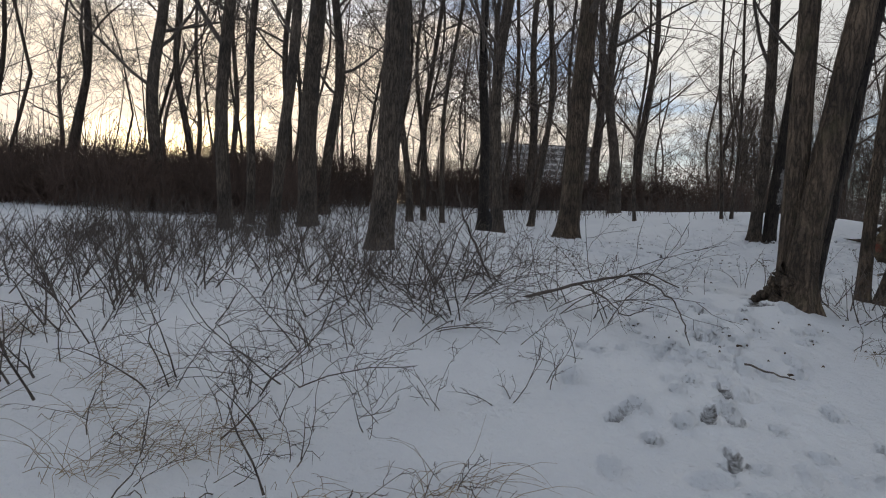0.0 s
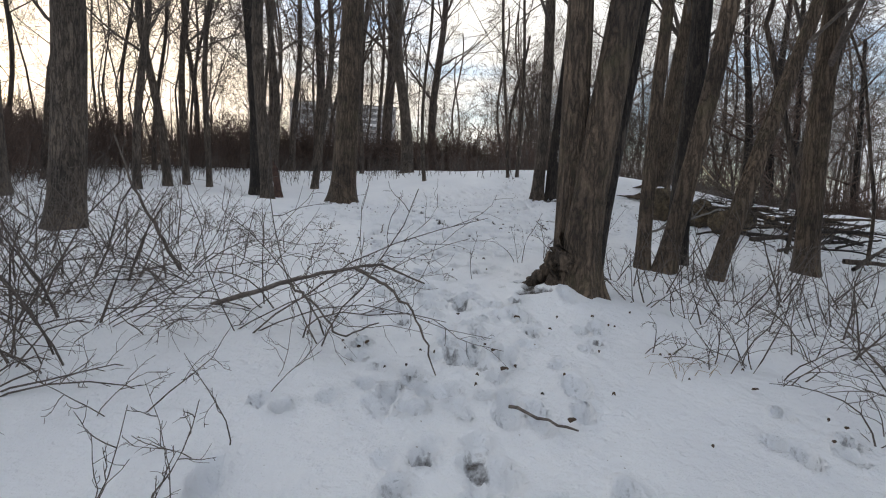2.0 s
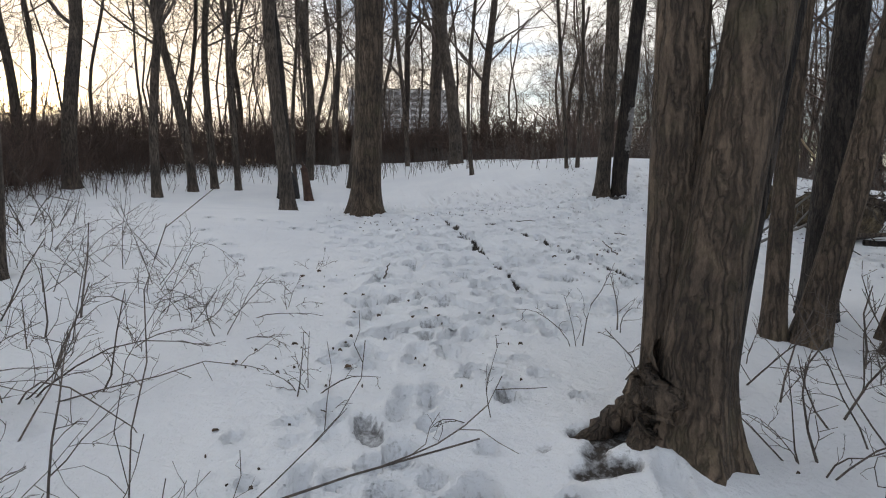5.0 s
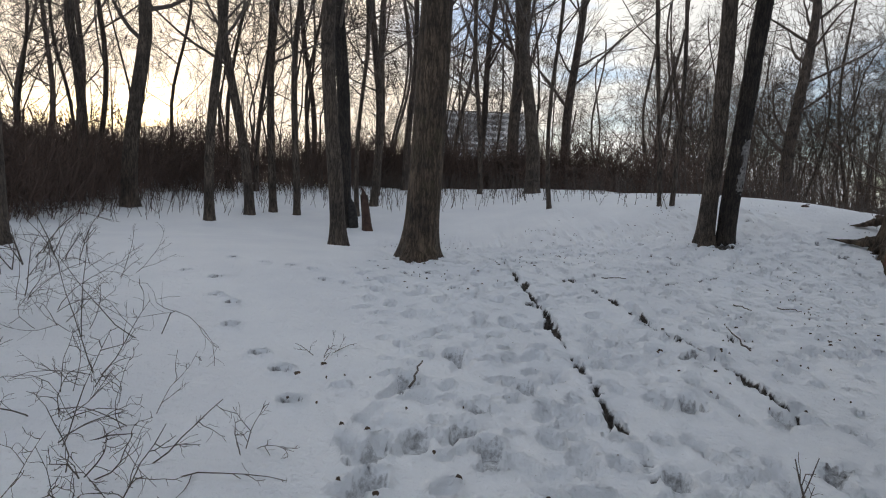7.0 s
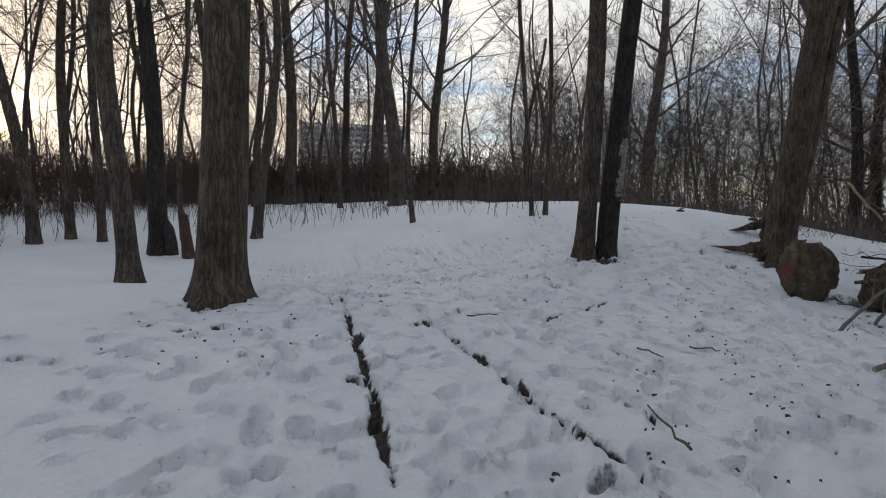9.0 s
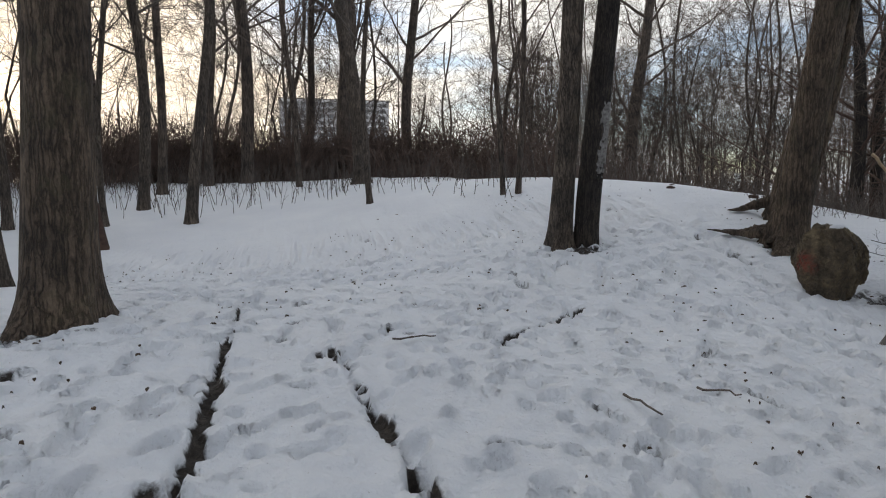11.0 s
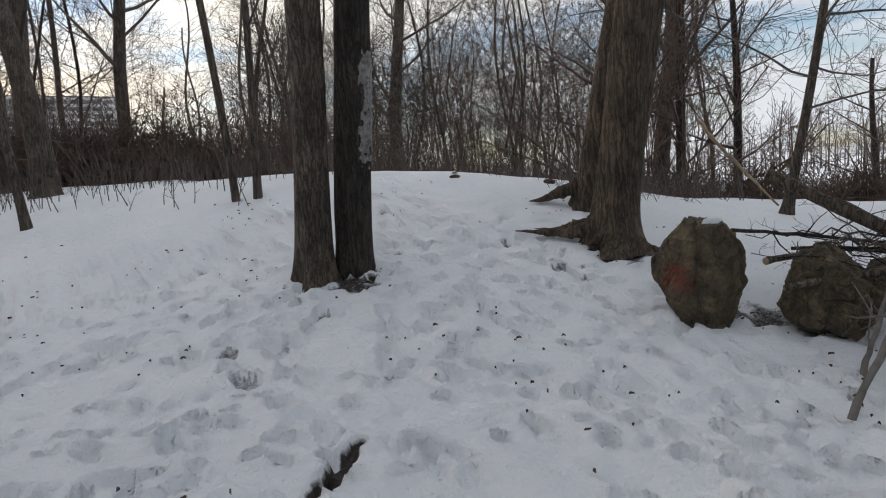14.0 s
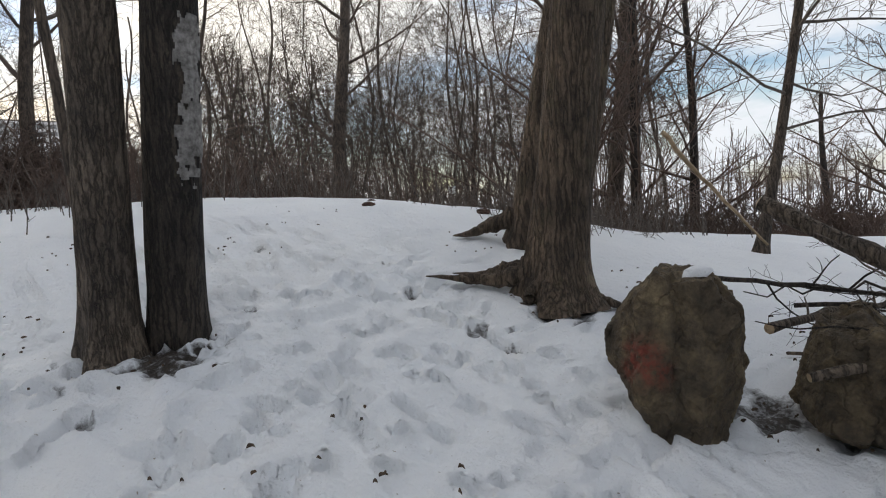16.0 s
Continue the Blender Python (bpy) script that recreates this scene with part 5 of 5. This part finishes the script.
def brush_pile():
    rng = np.random.default_rng(31)
    stick("log", [(11.29, 16.01, 0.95), (11.45, 15.3, 0.6), (11.6, 14.6, 0.24), (11.8, 13.6, -0.1)], 0.06, 0.07, BARK_GREY, "thick bare log laid across the brush pile", "log", WOOD, 0, 32, 12)
    stick("log", [(9.95, 15.18, 0.18), (10.3, 14.9, 0.27), (10.6, 14.62, 0.32), (11.4, 13.9, 0.4)], 0.026, 0.045, BARK_GREY, "pale grey limb with a broken end on the pile", "log", WOOD, 0, 33, 10)
    stick("dead_limb", [(11.5, 16.9, 1.5), (11.62, 16.8, 1.3), (11.8, 16.6, 0.98), (12.05, 16.3, 0.55)], 0.022, 0.01, WOOD, "pale peeled dead limb leaning on the pile", "branch", None, 0, 34)
    stick("leaning_pole", [(8.83, 14.26, -0.2), (9.23, 14.25, 0.15), (9.75, 14.27, 0.47), (10.12, 14.28, 0.75)], 0.022, 0.018, POST, "slim grey pole leaning on the boulders", "branch", WOOD, 4, 35)
    stick("leaning_pole", [(9.55, 14.5, -0.23), (9.82, 14.52, 0.04), (10.1, 14.54, 0.3), (10.25, 14.6, 0.54)], 0.02, 0.015, POST, "slim grey pole leaning on the boulders", "branch", WOOD, 3, 36)
    stick("leaning_pole", [(7.55, 12.6, -0.05), (8.1, 12.65, 0.1), (9.3, 12.8, 0.45)], 0.024, 0.018, POST, "slim grey pole lying out of the brush pile", "branch", WOOD, 0, 37)
    for n in range(26):
        x, y = rng.uniform(11.0, 13.6), rng.uniform(12.5, 15.6)
        a = rng.normal(-0.9, 0.55)
        L = rng.uniform(0.9, 2.4)
        z0, z1 = float(flat_z(x, y)) + rng.uniform(0.05, 0.5), float(flat_z(x, y)) + rng.uniform(0.1, 0.65)
        r = rng.uniform(0.012, 0.05)
        run = [(x - math.cos(a) * L / 2, y - math.sin(a) * L / 2, z0), (x, y, (z0 + z1) / 2 + 0.03), (x + math.cos(a) * L / 2, y + math.sin(a) * L / 2, z1)]
        stick("dead_branch", run, r, r * 0.6, (BARK_GREY, BARK_DARK, BARK_BROWN)[n % 3], "dead branch heaped in the brush pile", "branch", WOOD if r > 0.03 else None, 9 if r < 0.03 else 4, 40 + n)
    for n in range(16):
        x, y = rng.uniform(9.0, 12.2), rng.uniform(9.2, 12.6)
        a, L, r = rng.uniform(-0.6, 0.6), rng.uniform(0.8, 2.2), rng.uniform(0.012, 0.045)
        z0, z1 = float(flat_z(x, y)) + rng.uniform(0.05, 0.4), float(flat_z(x, y)) + rng.uniform(0.05, 0.5)
        run = [(x - math.cos(a) * L / 2, y - math.sin(a) * L / 2, z0), (x, y, (z0 + z1) / 2 + 0.03), (x + math.cos(a) * L / 2, y + math.sin(a) * L / 2, z1)]
        stick("dead_branch", run, r, r * 0.6, (BARK_GREY, BARK_DARK)[n % 2], "dead branch heaped in the brush pile", "branch", None, 5, 80 + n)
    for n in range(24):
        x, y = rng.uniform(10.7, 11.8), rng.uniform(13.5, 15.0)
        a, L, r = rng.uniform(0.6, 3.9), rng.uniform(0.5, 1.5), rng.uniform(0.007, 0.02)
        z = float(flat_z(x, y)) + rng.uniform(0.35, 0.75)
        climb = rng.uniform(-0.2, 0.6)
        run = [(x, y, z), (x + math.cos(a) * L / 2, y + math.sin(a) * L / 2, z + climb * 0.35 + 0.06), (x + math.cos(a) * L, y + math.sin(a) * L, z + climb)]
        stick("dead_branch", run, r, r * 0.4, (BARK_GREY, BARK_DARK, TWIG)[n % 3], "thin dead branch heaped on the boulders", "branch", None, 9, 120 + n, 6, None, 0.02)


brush_pile()


def litter():
    """Leaf scraps, bark crumbs and twig ends on the snow."""
    rng = np.random.default_rng(101)
    v, q, at = [], [], 0
    for n in range(2000):
        x, y = rng.uniform(1, 12), rng.uniform(3, 22)
        if value_noise(x, y, 1.1, 19) < 0.55:
            continue
        if n % 12 == 0:
            # leaves that gather between the boulders and round the foot of the trees
            cx, cy, wide = ((10.05, 15.4, 0.16), (7.6, 18.15, 0.3), (10.45, 17.1, 0.3), (2.8, 6.45, 0.2), (10.3, 15.0, 0.3))[n // 12 % 5]
            x, y = rng.normal(cx, wide), rng.normal(cy, wide)
        z = gz(x, y) + 0.012
        a = rng.uniform(0, 6.28)
        l, w = 0.006 + 0.018 * rng.random() ** 3, 0.004 + 0.008 * rng.random() ** 2
        c, s = math.cos(a), math.sin(a)
        top = rng.uniform(0.004, 0.014)
        for dx, dy, dz in ((-l, -w, 0), (l, -w, top), (l, w, 0), (-l, w, top), (-l * 0.6, -w * 0.6, top + 0.006), (l * 0.6, -w * 0.6, top + 0.008), (l * 0.6, w * 0.6, top + 0.006), (-l * 0.6, w * 0.6, top + 0.008)):
            v.append((x + dx * c - dy * s, y + dx * s + dy * c, z + dz))
        q += [(at + 4, at + 5, at + 6, at + 7), (at, at + 1, at + 5, at + 4), (at + 1, at + 2, at + 6, at + 5), (at + 2, at + 3, at + 7, at + 6), (at + 3, at, at + 4, at + 7)]
        at += 8
    tagged(new("forest_litter", mesh_of("forest_litter", v, q, LEAF, False)), "dark leaf scraps and bark crumbs scattered on snow", "litter", "", "stuff")


litter()


def mound_clod(x, y, s, seed):
    rng = np.random.default_rng(seed)
    bm = bmesh.new()
    bmesh.ops.create_icosphere(bm, subdivisions=3, radius=1)
    for vert in bm.verts:
        vert.co *= 1 + 0.35 * noise.noise(vert.co * 2.2 + Vector((seed, 0, 0)))
        vert.co = Vector((vert.co.x * s, vert.co.y * s * 0.8, vert.co.z * s * 0.5))
    me = bpy.data.meshes.new("earth_clod")
    bm.to_mesh(me)
    bm.free()
    me.materials.append(RUST)
    ob = new("earth_clod", me)
    ob.matrix_basis = pose(x, y, gz(x, y) + s * 0.2)
    tagged(ob, "dark clod of earth and leaves on the snowy rise", "clod")


mound_clod(10.90, 20.78, 0.09, 3)
mound_clod(11.2, 21.2, 0.07, 4)
mound_clod(12.1, 19.9, 0.1, 5)

# ---- far things ----


def box(a, b):
    v = np.array([(x, y, z) for x in (a[0], b[0]) for y in (a[1], b[1]) for z in (a[2], b[2])], float)
    return v, np.array([(0, 1, 3, 2), (4, 6, 7, 5), (0, 4, 5, 1), (2, 3, 7, 6), (0, 2, 6, 4), (1, 5, 7, 3)])


def white_sign():
    x, y = 20.9, 31.4
    ob = empty("sign", x, y, gz(x, y))
    v, q = tubes(np.array([[(0, 0, -0.2), (0, 0, 1.6), (0, 0, 3.18)]]), np.array([[0.03, 0.03, 0.03]]), 8)
    part("post", v, q, POST, ob)
    part("board", *box((-0.13, -0.055, 2.92), (0.13, -0.034, 3.2)), PANEL, ob, "plain white board", False)
    ob.rotation_euler = (0, 0, radians(-40))
    tagged(ob, "small white sign board on a tall post beyond the rise", "sign")


white_sign()


def apartment_block():
    ob = empty("apartment_building", 19, 300, -2)
    part("wall", *box((-25, 0, -1), (25, 14, 48.2)), CONCRETE, ob, "", False)
    part("roof", *box((-25.4, -0.4, 48.2), (25.4, 14.4, 48.9)), POST, ob, "", False)
    pane = mesh_of("window", *box((-1.3, -0.15, 0), (1.3, 0.05, 1.5)), GLASS, False)
    for f in range(17):
        part("balcony", *box((-24.5, -1.2, 2.6 + f * 2.8), (24.5, -0.02, 3.5 + f * 2.8)), PALE_BAND, ob, "grey balcony band", False)
        for c in range(12 if f > 6 else 0):
            w = new("window", pane)
            w.parent = ob
            w.location = (-22 + c * 4, 0, 1.0 + f * 2.8)
    tagged(ob, "grey many-storeyed apartment block far behind the trees", "building")


apartment_block()
